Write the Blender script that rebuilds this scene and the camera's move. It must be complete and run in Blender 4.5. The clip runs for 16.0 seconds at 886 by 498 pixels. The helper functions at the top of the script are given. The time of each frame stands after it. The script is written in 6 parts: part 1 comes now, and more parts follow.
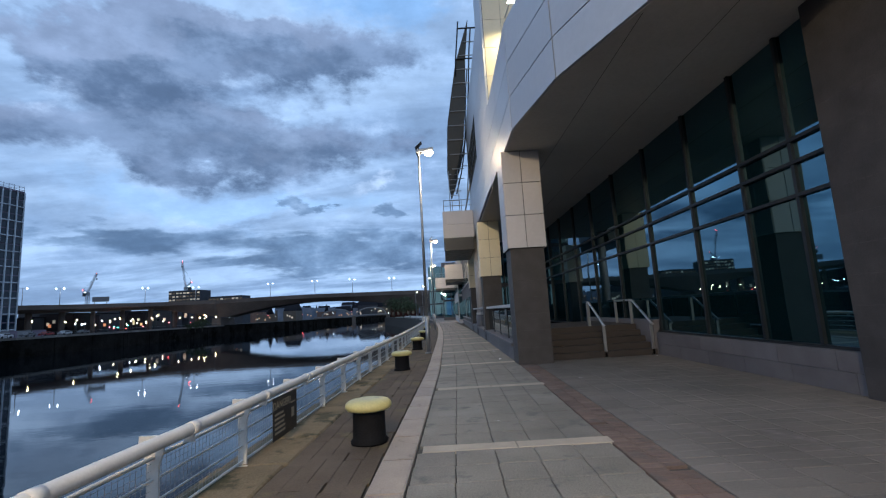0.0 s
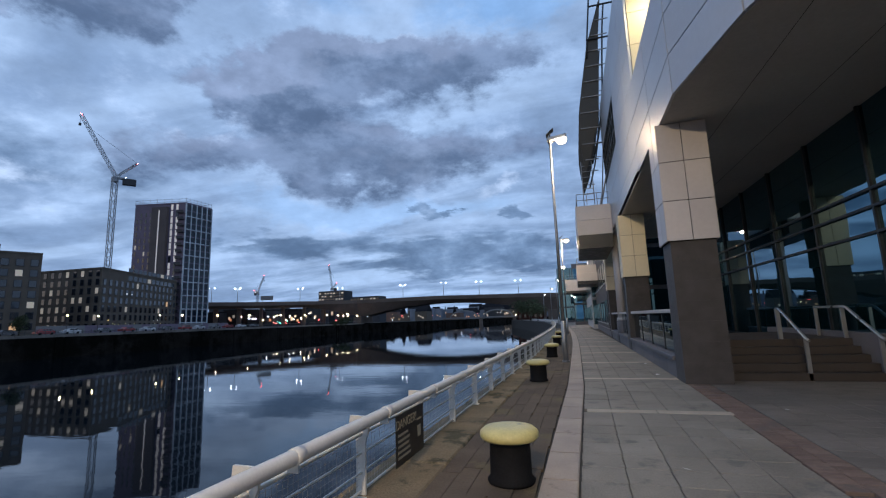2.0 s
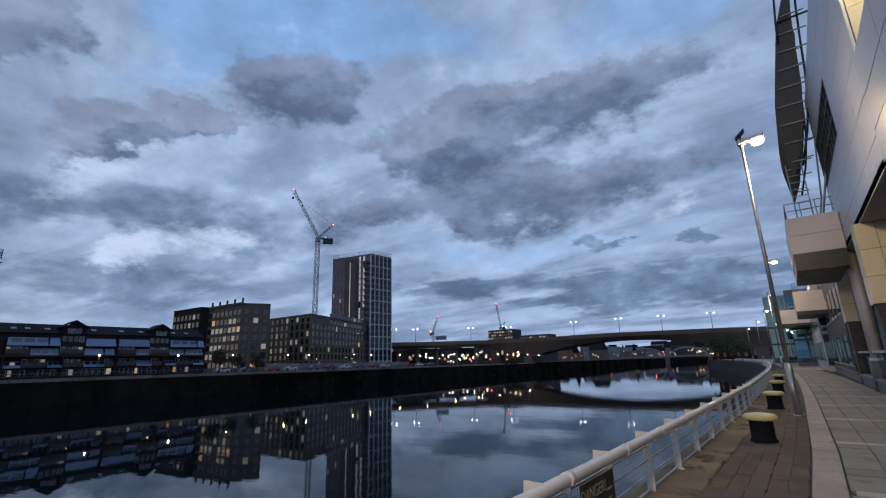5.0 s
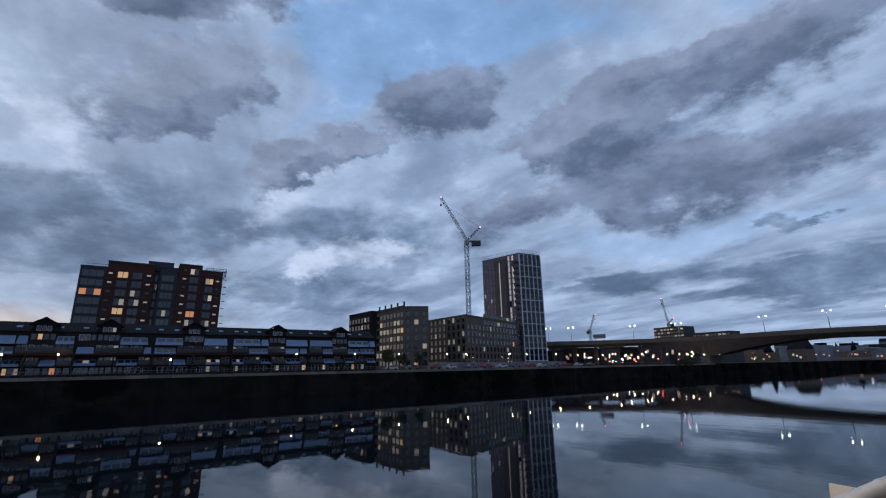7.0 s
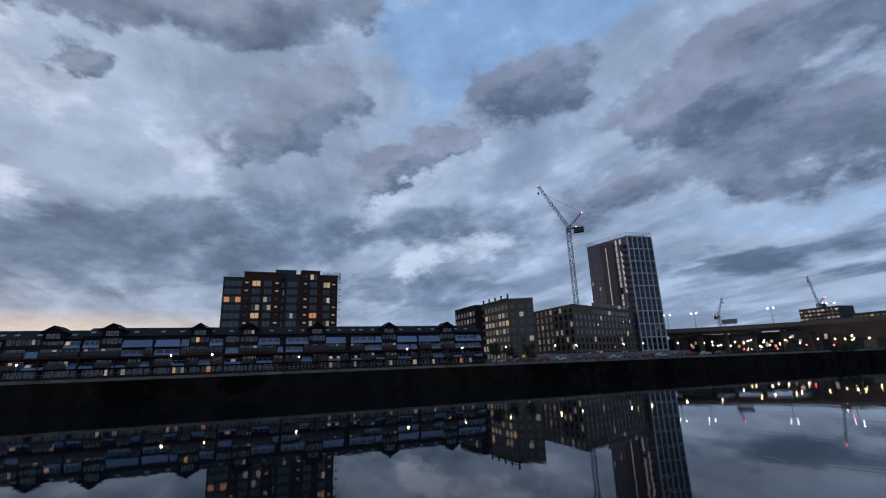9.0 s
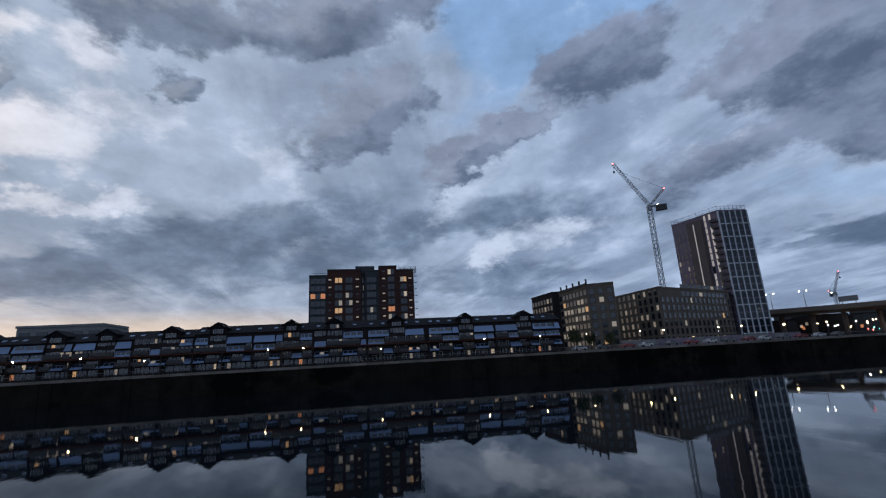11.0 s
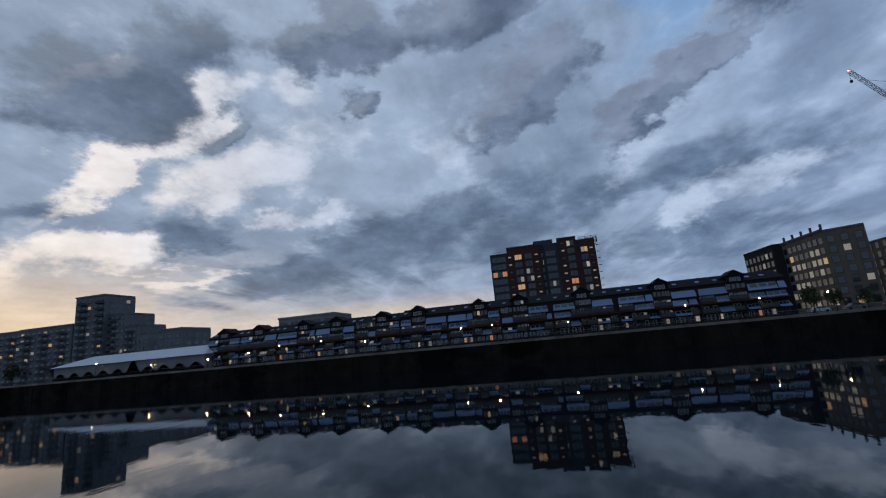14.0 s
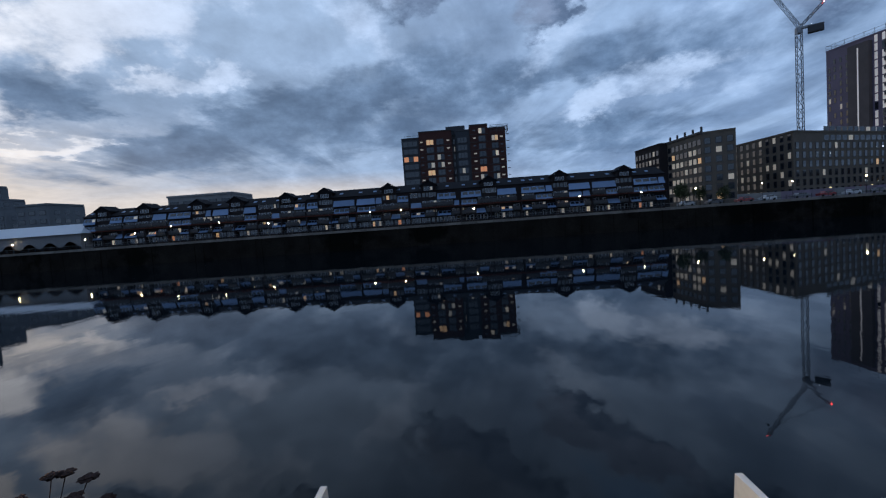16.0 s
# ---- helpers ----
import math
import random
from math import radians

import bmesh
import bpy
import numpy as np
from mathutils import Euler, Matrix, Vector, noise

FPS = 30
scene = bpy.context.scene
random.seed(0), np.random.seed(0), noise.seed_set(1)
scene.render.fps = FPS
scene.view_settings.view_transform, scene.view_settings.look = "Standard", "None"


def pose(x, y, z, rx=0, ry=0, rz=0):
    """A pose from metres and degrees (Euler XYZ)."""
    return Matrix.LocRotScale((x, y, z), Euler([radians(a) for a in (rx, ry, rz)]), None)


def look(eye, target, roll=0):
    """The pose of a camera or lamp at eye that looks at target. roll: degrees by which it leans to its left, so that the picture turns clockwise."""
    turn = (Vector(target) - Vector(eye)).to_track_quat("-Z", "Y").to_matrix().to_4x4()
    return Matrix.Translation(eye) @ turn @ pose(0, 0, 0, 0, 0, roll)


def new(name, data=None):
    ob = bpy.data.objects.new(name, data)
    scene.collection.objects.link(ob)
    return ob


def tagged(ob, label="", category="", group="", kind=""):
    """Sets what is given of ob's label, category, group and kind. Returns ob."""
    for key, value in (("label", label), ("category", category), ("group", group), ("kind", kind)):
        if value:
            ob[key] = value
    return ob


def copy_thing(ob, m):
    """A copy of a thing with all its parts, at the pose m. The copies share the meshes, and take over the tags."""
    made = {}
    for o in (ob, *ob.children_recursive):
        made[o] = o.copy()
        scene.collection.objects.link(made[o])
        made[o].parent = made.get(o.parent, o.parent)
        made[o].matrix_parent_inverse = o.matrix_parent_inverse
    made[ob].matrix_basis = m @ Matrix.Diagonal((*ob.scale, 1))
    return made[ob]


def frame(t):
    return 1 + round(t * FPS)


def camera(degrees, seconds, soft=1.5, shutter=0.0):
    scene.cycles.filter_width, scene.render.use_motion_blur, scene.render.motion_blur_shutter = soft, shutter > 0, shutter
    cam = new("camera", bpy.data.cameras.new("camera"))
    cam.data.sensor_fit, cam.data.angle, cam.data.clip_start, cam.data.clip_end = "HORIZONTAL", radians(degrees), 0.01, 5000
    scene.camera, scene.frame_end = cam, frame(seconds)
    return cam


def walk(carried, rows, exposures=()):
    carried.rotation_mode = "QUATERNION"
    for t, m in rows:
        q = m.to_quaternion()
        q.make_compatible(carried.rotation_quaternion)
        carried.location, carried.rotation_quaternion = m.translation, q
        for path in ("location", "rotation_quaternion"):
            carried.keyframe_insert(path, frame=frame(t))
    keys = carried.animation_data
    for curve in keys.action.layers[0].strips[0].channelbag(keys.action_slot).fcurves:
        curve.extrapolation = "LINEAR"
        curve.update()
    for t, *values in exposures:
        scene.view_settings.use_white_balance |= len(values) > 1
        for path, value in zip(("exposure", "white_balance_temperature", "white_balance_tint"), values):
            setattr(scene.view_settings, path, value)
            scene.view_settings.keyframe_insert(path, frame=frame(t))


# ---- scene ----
cam = camera(89.4, 16.0, soft=1.2)
PATH = [
    (0.0, pose(0.000, 0.000, 1.540, 97.94, 3.31, 0.53)),
    (0.5, pose(-0.043, 0.356, 1.555, 98.31, 2.04, 5.01)),
    (1.0, pose(-0.172, 0.629, 1.557, 98.29, 1.36, 8.40)),
    (1.5, pose(-0.296, 0.905, 1.550, 98.42, 1.81, 12.20)),
    (2.0, pose(-0.327, 1.185, 1.568, 98.96, 1.92, 16.46)),
    (2.5, pose(-0.403, 1.376, 1.567, 99.14, 1.46, 20.12)),
    (3.0, pose(-0.493, 1.491, 1.621, 101.66, 1.83, 22.43)),
    (3.5, pose(-0.515, 1.612, 1.618, 102.93, 1.91, 25.48)),
    (6.0, pose(-0.670, 1.775, 1.638, 104.69, 1.78, 46.65)),
    (6.5, pose(-0.821, 1.926, 1.647, 104.77, 1.74, 51.39)),
    (7.0, pose(-0.865, 2.099, 1.625, 104.82, 1.05, 56.81)),
    (7.5, pose(-0.806, 2.256, 1.604, 104.44, 0.85, 60.44)),
    (8.0, pose(-0.737, 2.405, 1.599, 104.17, 1.16, 63.75)),
    (8.5, pose(-0.710, 2.580, 1.598, 104.22, 1.86, 67.23)),
    (9.0, pose(-0.711, 2.772, 1.598, 104.34, 2.06, 70.40)),
    (11.5, pose(-0.473, 3.532, 1.596, 103.50, 3.33, 82.86)),
    (12.0, pose(-0.477, 3.661, 1.598, 103.71, 3.26, 85.63)),
    (12.5, pose(-0.502, 3.782, 1.599, 103.97, 2.99, 90.12)),
    (13.0, pose(-0.503, 3.902, 1.600, 104.51, 3.62, 98.79)),
    (13.5, pose(-0.514, 4.027, 1.603, 104.38, 4.56, 103.81)),
    (14.0, pose(-0.572, 4.164, 1.604, 102.08, 5.12, 104.01)),
    (14.5, pose(-0.638, 4.267, 1.604, 97.10, 4.99, 102.59)),
    (15.0, pose(-0.739, 4.316, 1.600, 92.58, 4.78, 99.94)),
    (15.5, pose(-0.832, 4.319, 1.611, 89.02, 4.52, 94.55)),
    (16.0, pose(-0.900, 4.308, 1.655, 86.48, 4.07, 92.49)),
]
EXPOSURES = [(0.0, 0.33, 5830, 4), (1.5, 0.25, 5920, 6), (3.5, -0.02, 6250, 10), (7.0, -0.05, 6500, 10), (9.0, -0.08, 6700, 10),
             (12.5, -0.14, 6850, 10), (13.5, -0.30, 6620, 8), (14.5, -0.24, 6380, 8), (16.0, -0.08, 5950, 6)]
walk(cam, PATH, EXPOSURES)

# ---------- world: dusk sky with broken cloud ----------
world = bpy.data.worlds.new("dusk_sky")
scene.world = world
world.use_nodes = True
WN, WL = world.node_tree.nodes, world.node_tree.links
WN.clear()


def wire(value, socket):
    if isinstance(value, (int, float)):
        socket.default_value = value
    elif isinstance(value, tuple):
        socket.default_value = value
    else:
        WL.new(value, socket)


def calc(op, a, b=0.0, c=0.0, clamp=False):
    n = WN.new("ShaderNodeMath")
    n.operation, n.use_clamp = op, clamp
    wire(a, n.inputs[0]), wire(b, n.inputs[1]), wire(c, n.inputs[2])
    return n.outputs[0]


def step(v, lo, hi, to_lo=0.0, to_hi=1.0):
    n = WN.new("ShaderNodeMapRange")
    n.interpolation_type = "SMOOTHSTEP"
    wire(v, n.inputs[0])
    for k, x in enumerate((lo, hi, to_lo, to_hi)):
        wire(x, n.inputs[k + 1])
    return n.outputs[0]


def mixed(f, a, b):
    n = WN.new("ShaderNodeMix")
    n.data_type = "RGBA"
    wire(f, n.inputs[0]), wire(a, n.inputs[6]), wire(b, n.inputs[7])
    return n.outputs[2]


def vec(x, y, z):
    n = WN.new("ShaderNodeCombineXYZ")
    wire(x, n.inputs[0]), wire(y, n.inputs[1]), wire(z, n.inputs[2])
    return n.outputs[0]


def cloud_noise(v, scale, detail=6.0, rough=0.55, distort=0.0):
    n = WN.new("ShaderNodeTexNoise")
    WL.new(v, n.inputs["Vector"])
    n.inputs["Scale"].default_value, n.inputs["Detail"].default_value = scale, detail
    n.inputs["Roughness"].default_value, n.inputs["Distortion"].default_value = rough, distort
    return n.outputs[0]


coords = WN.new("ShaderNodeTexCoord").outputs["Generated"]
split = WN.new("ShaderNodeSeparateXYZ")
WL.new(coords, split.inputs[0])
sx, sy, sz = split.outputs
up = calc("MAXIMUM", sz, 0.0)
# cloud deck seen in perspective: flatter and tighter towards the horizon
flat = calc("ADD", up, 0.13)
deck = vec(calc("DIVIDE", sx, flat), calc("DIVIDE", sy, flat), 0.0)
# azimuth (turning left from the promenade's line) and height above the horizon, in degrees
az = calc("MULTIPLY", calc("ARCTAN2", calc("MULTIPLY", sx, -1.0), sy), 57.2958)
el = calc("MULTIPLY", calc("ARCSINE", sz), 57.2958)


def vmath(op, a, b, scale=None):
    n = WN.new("ShaderNodeVectorMath")
    n.operation = op
    wire(a, n.inputs[0])
    if scale is None:
        wire(b, n.inputs[1])
    else:
        wire(scale, n.inputs[3])
    return n.outputs[1 if op == "LENGTH" else 0]


def billow(v, scale, detail, rough):
    """A vector of noise round zero."""
    n = WN.new("ShaderNodeTexNoise")
    WL.new(v, n.inputs["Vector"])
    n.inputs["Scale"].default_value, n.inputs["Detail"].default_value, n.inputs["Roughness"].default_value = scale, detail, rough
    return vmath("SUBTRACT", n.outputs[1], (0.5, 0.5, 0.5))


# positions on the sky's dome, pushed about by noise so that the banks get billowing outlines
lumps = vmath("MULTIPLY", billow(vmath("MULTIPLY", coords, (1, 1, 1.7)), 5.0, 9.0, 0.60), (21.0, 14.0, 0.0))
wisps = vmath("MULTIPLY", billow(deck, 2.2, 8.0, 0.58), (24.0, 6.0, 0.0))
dome = vec(az, el, 0.0)
lumpy = vmath("ADD", dome, lumps)
wispy = vmath("ADD", dome, wisps)


def banks(where, rows, inner=0.45, outer=1.65):
    """Banks of cloud: azimuth, height, half length, half thickness, slope in degrees, weight."""
    v = 0.0
    for a, e, wa, we, lean, weight in rows:
        m = WN.new("ShaderNodeMapping")
        m.vector_type = "TEXTURE"
        wire(where, m.inputs[0])
        m.inputs["Location"].default_value = (a, e, 0)
        m.inputs["Rotation"].default_value = (0, 0, radians(lean))
        m.inputs["Scale"].default_value = (wa, we, 1)
        v = calc("ADD", v, step(vmath("LENGTH", m.outputs[0], (0, 0, 0)), inner, outer, weight, 0.0))
    return v


HEAPED = ((24, 30.2, 20, 3.9, -4, 1.1), (38, 27.1, 7.5, 3.0, 4, 0.8), (30, 20.2, 23, 4.0, -2, 1.0), (55.5, 34.0, 7.4, 4.1, -9, 1.1),
          (90.5, 29.4, 9.0, 3.7, -18, 1.2), (75.5, 25.8, 6.5, 2.0, -24, 1.0), (66, 28.8, 4.0, 1.2, -10, 0.8), (91, 39.8, 14, 3.4, -11, 1.0),
          (115.5, 38, 11, 3.4, -12, 1.0), (140, 30, 10, 5.5, -28, 1.0), (129, 26.8, 4.7, 1.4, -32, 0.7), (113, 31.5, 3.0, 2.1, 0, 1.0))
LAYERED = ((103, 16.8, 15, 2.6, -15, 0.8), (78, 17.5, 19, 2.0, -4, 0.7), (74, 9.1, 11, 1.9, -2, 0.7), (13, 8.0, 13, 2.4, 0, 1.2),
           (38, 9.3, 10, 1.1, -2, 0.8), (17, 13.9, 1.6, 1.0, 0, 0.9), (6.5, 13.3, 1.8, 0.9, 7, 0.8),
           (118, 10.8, 17, 2.4, -12, 0.8), (96, 12.0, 20, 1.8, -12, 0.6), (134, 13.8, 5, 2.2, -13, 0.9), (61, 15.8, 9, 1.6, -4, 0.5), (145, 16.8, 5, 1.4, -31, 0.6))
GAPS = ((50, 40.5, 20, 4.2, 2, 1.0), (67, 38.8, 11, 4.5, 5, 1.0), (72, 31.5, 7, 2.6, -10, 0.6), (5, 38, 12, 3.0, 0, 0.7), (26, 13.4, 19, 1.8, -1, 0.8))
SHINING = ((73.5, 11.6, 3.4, 1.3, -10, 0.9), (18, 20.8, 3.8, 1.8, -4, 0.7), (7, 15.7, 3, 1.0, -2, 0.6), (24, 33.4, 8, 1.3, -5, 0.7), (48, 21.0, 3.6, 1.5, -10, 0.6),
           (35, 25.4, 8, 1.0, -4, 0.5), (64, 13.6, 6, 1.2, -4, 0.6), (92, 9.6, 6, 1.0, -7, 0.6), (116, 27.2, 4, 3.4, 16, 0.7), (104, 23.9, 5, 2.4, 35, 0.55),
           (77, 21.5, 6, 2.4, -30, 0.5), (127, 21.4, 7.4, 3.4, -17, 1.2), (134, 26.4, 7, 2.1, -35, 1.1), (142, 12.3, 5, 2.4, -9, 1.2), (141, 21.0, 5.8, 1.6, -35, 1.1),
           (121, 16.8, 4, 1.1, -18, 0.8))
SHINING_LOW = ((133, 9.6, 3.0, 0.9, -17, 1.1), (120, 32.2, 4, 1.8, -3, 0.8), (142, 29.2, 4.3, 0.8, -24, 0.8), (100, 24.5, 4, 2.4, -38, 0.5))

# fine structure: long streaks on the deck, lying across the river
streak_map = WN.new("ShaderNodeMapping")
streak_map.inputs["Rotation"].default_value = (0, 0, radians(-22))
streak_map.inputs["Scale"].default_value = (0.50, 1.30, 1.0)
WL.new(deck, streak_map.inputs[0])
streaks = cloud_noise(streak_map.outputs[0], 1.5, 8.0, 0.56, 0.4)
puffs = cloud_noise(vmath("MULTIPLY", coords, (1, 1, 1.8)), 9.0, 9.0, 0.62, 0.0)
sun_shift = (-0.016, -0.034, 0.030)
puffs_sunward = cloud_noise(vmath("MULTIPLY", vmath("ADD", coords, sun_shift), (1, 1, 1.8)), 9.0, 9.0, 0.62, 0.0)

heap = calc("ADD", banks(lumpy, HEAPED), calc("MULTIPLY", calc("SUBTRACT", puffs, 0.5), 1.25))
heap_sunward = calc("ADD", banks(vmath("ADD", lumpy, (1.4, 1.6, 0.0)), HEAPED), calc("MULTIPLY", calc("SUBTRACT", puffs_sunward, 0.5), 1.25))
layer = calc("ADD", banks(wispy, LAYERED), calc("MULTIPLY", calc("SUBTRACT", streaks, 0.5), 1.6))
thick = step(heap, 0.26, 0.82)
sheet = calc("MULTIPLY", step(layer, 0.16, 0.85), 0.92)
facing = step(calc("SUBTRACT", heap, heap_sunward), -0.10, 0.62)
open_sky = calc("MULTIPLY", step(calc("ADD", banks(lumpy, GAPS), calc("MULTIPLY", calc("SUBTRACT", 0.5, streaks), 1.6)), 0.15, 0.95), 0.95)
shine = calc("ADD", banks(lumpy, SHINING), banks(wispy, SHINING_LOW))
bright = step(calc("ADD", shine, calc("MULTIPLY", calc("SUBTRACT", 0.5, puffs), 2.2)), 0.10, 1.15)

# nearness to the afterglow
glow_az = calc("POWER", 2.718, calc("MULTIPLY", calc("POWER", calc("ABSOLUTE", calc("DIVIDE", calc("SUBTRACT", az, 152.0), 26.0)), 2.0), -1.0))
low = step(el, 4.0, 15.0, 1.0, 0.0)
hor = calc("MULTIPLY", step(el, 4.0, 7.5, 1.0, 0.0), step(az, 75.0, 112.0, 0.0, 0.6))
glow = calc("MAXIMUM", calc("MULTIPLY", glow_az, low), hor)
sky = WN.new("ShaderNodeTexSky")
sky.sky_type, sky.sun_disc = "NISHITA", False
sky.sun_elevation, sky.sun_rotation = radians(1.0), radians(-150)
air = vmath("SCALE", sky.outputs[0], None, 0.02)
blue = mixed(step(el, 5.0, 45.0), (0.32, 0.46, 0.71, 1), (0.205, 0.365, 0.65, 1))
blue = vmath("ADD", blue, air)
warm = calc("MULTIPLY", step(az, 55.0, 130.0), step(az, 165.0, 185.0, 1.0, 0.0))
veil = mixed(step(streaks, 0.36, 0.62), (0.375, 0.495, 0.71, 1), (0.215, 0.300, 0.465, 1))
veil = mixed(calc("MULTIPLY", warm, 0.40), veil, (0.39, 0.445, 0.53, 1))
colour = mixed(open_sky, veil, blue)
grey = mixed(step(puffs, 0.35, 0.65), (0.170, 0.250, 0.395, 1), (0.098, 0.155, 0.265, 1))
grey = mixed(calc("MULTIPLY", warm, 0.35), grey, (0.160, 0.190, 0.245, 1))
colour = mixed(sheet, colour, grey)
colour = mixed(calc("MULTIPLY", bright, 0.95), colour, mixed(glow_az, (0.52, 0.62, 0.82, 1), (1.05, 0.96, 0.92, 1)))
dark = mixed(step(puffs, 0.38, 0.62), (0.170, 0.225, 0.350, 1), (0.090, 0.132, 0.228, 1))
dark = mixed(calc("MULTIPLY", warm, 0.40), dark, (0.130, 0.165, 0.225, 1))
dark = mixed(calc("MULTIPLY", facing, 0.58), dark, mixed(warm, (0.315, 0.375, 0.545, 1), (0.33, 0.385, 0.48, 1)))
colour = mixed(calc("MULTIPLY", thick, 0.90), colour, dark)
colour = mixed(calc("MULTIPLY", glow, step(layer, 0.05, 0.75, 1.0, 0.2)), colour, (1.00, 0.76, 0.54, 1))
fleck = calc("ADD", calc("MULTIPLY_ADD", cloud_noise(deck, 5.0, 9.0, 0.62, 0.0), 0.40, 0.84), calc("MULTIPLY", calc("SUBTRACT", 0.55, puffs), 0.75))
colour = vmath("SCALE", colour, None, fleck)
ground_dark = step(el, -3.0, 0.0)
colour = mixed(ground_dark, (0.05, 0.055, 0.07, 1), colour)
back = WN.new("ShaderNodeBackground")
WL.new(colour, back.inputs[0])
back.inputs[1].default_value = 1.0
WL.new(back.outputs[0], WN.new("ShaderNodeOutputWorld").inputs[0])


# ---------- materials ----------
def surface(name, color, rough=0.7, metal=0.0, vary=0.15, scale=3.0, bump=0.0, fine=40.0, per_object=0.0, stain=None,
            spec=None, coat=0.0):
    """A painted, stone or metal surface with blotches, grain, fine relief and wear."""
    m = bpy.data.materials.new(name)
    m.use_nodes = True
    nt = m.node_tree
    b = nt.nodes["Principled BSDF"]
    tc = nt.nodes.new("ShaderNodeNewGeometry").outputs["Position"]

    def grain(s, d=4.0, r=0.55):
        n = nt.nodes.new("ShaderNodeTexNoise")
        nt.links.new(tc, n.inputs["Vector"])
        n.inputs["Scale"].default_value, n.inputs["Detail"].default_value, n.inputs["Roughness"].default_value = s, d, r
        return n.outputs[0]

    def span(v, lo, hi, a, c):
        n = nt.nodes.new("ShaderNodeMapRange")
        nt.links.new(v, n.inputs[0])
        for k, x in enumerate((lo, hi, a, c)):
            n.inputs[k + 1].default_value = x
        return n.outputs[0]

    def times(a, c):
        n = nt.nodes.new("ShaderNodeMath")
        n.operation = "MULTIPLY"
        nt.links.new(a, n.inputs[0]), nt.links.new(c, n.inputs[1])
        return n.outputs[0]

    blot, small = grain(scale), grain(fine)
    value = times(span(blot, 0.3, 0.7, 1 - vary, 1 + vary), span(small, 0.25, 0.75, 1 - vary * 0.7, 1 + vary * 0.7))
    if per_object:
        value = times(value, span(nt.nodes.new("ShaderNodeObjectInfo").outputs["Random"], 0, 1, 1 - per_object, 1 + per_object))
        value = times(value, span(nt.nodes.new("ShaderNodeNewGeometry").outputs["Random Per Island"], 0, 1, 1 - per_object, 1 + per_object))
    tint = nt.nodes.new("ShaderNodeVectorMath")
    tint.operation = "SCALE"
    tint.inputs[0].default_value = color
    nt.links.new(value, tint.inputs[3])
    out = tint.outputs[0]
    if stain:
        mx = nt.nodes.new("ShaderNodeMix")
        mx.data_type = "RGBA"
        nt.links.new(span(grain(stain[1], 6.0, 0.65), stain[2], stain[2] + 0.08, 0, 1), mx.inputs[0])
        nt.links.new(out, mx.inputs[6])
        mx.inputs[7].default_value = (*stain[0], 1)
        out = mx.outputs[2]
    nt.links.new(out, b.inputs["Base Color"])
    nt.links.new(span(blot, 0.3, 0.7, max(rough - 0.08, 0.02), min(rough + 0.08, 1)), b.inputs["Roughness"])
    b.inputs["Metallic"].default_value = metal
    b.inputs["Specular IOR Level"].default_value = spec if spec is not None else (0.12 if rough > 0.72 else 0.45)
    b.inputs["Coat Weight"].default_value = coat
    if bump:
        n = nt.nodes.new("ShaderNodeBump")
        n.inputs["Strength"].default_value, n.inputs["Distance"].default_value = bump, 0.02
        nt.links.new(small, n.inputs["Height"])
        nt.links.new(n.outputs[0], b.inputs["Normal"])
    return m


def glowing(name, color, strength):
    m = bpy.data.materials.new(name)
    m.use_nodes = True
    b = m.node_tree.nodes["Principled BSDF"]
    b.inputs["Base Color"].default_value = (*color, 1)
    b.inputs["Emission Color"].default_value, b.inputs["Emission Strength"].default_value = (*color, 1), strength
    return m


def glassy(name, color, rough=0.04, spec=0.5, ior=1.55, sheen=(1, 1, 1)):
    """Dark architectural glass: a deep tint behind a mirror-smooth face."""
    m = bpy.data.materials.new(name)
    m.use_nodes = True
    nt = m.node_tree
    b = nt.nodes["Principled BSDF"]
    b.inputs["Base Color"].default_value, b.inputs["Roughness"].default_value = (*color, 1), rough
    b.inputs["IOR"].default_value = ior
    b.inputs["Specular IOR Level"].default_value = spec
    b.inputs["Specular Tint"].default_value = (*sheen, 1)
    n = nt.nodes.new("ShaderNodeTexNoise")
    nt.links.new(nt.nodes.new("ShaderNodeTexCoord").outputs["Object"], n.inputs["Vector"])
    n.inputs["Scale"].default_value = 0.5
    bp = nt.nodes.new("ShaderNodeBump")
    bp.inputs["Strength"].default_value, bp.inputs["Distance"].default_value = 0.08, 0.05
    nt.links.new(n.outputs[0], bp.inputs["Height"]), nt.links.new(bp.outputs[0], b.inputs["Normal"])
    return m


slab_mat = surface("paving_slab", (0.205, 0.186, 0.158), 0.66, vary=0.26, scale=1.1, bump=0.6, fine=45, per_object=0.10, stain=((0.125, 0.118, 0.108), 2.1, 0.57))
plaza_mat = surface("plaza_paver", (0.160, 0.143, 0.128), 0.62, vary=0.24, scale=0.7, bump=0.35, fine=55, per_object=0.10, stain=((0.19, 0.17, 0.165), 0.9, 0.60))
joint_mat = surface("joint_grout", (0.075, 0.071, 0.066), 0.9, vary=0.2, scale=3)
stone_band_mat = surface("sandstone_band", (0.44, 0.38, 0.31), 0.75, vary=0.14, scale=2.0, bump=0.3, fine=70, per_object=0.07)
kerb_mat = surface("kerb_stone", (0.36, 0.30, 0.25), 0.7, vary=0.16, scale=1.6, bump=0.35, fine=60, per_object=0.08, stain=((0.22, 0.18, 0.15), 2.4, 0.62))
brick_strip_mat = surface("red_paver", (0.165, 0.122, 0.105), 0.75, vary=0.2, scale=2.0, bump=0.3, fine=60, per_object=0.15, stain=((0.13, 0.11, 0.10), 1.5, 0.55))
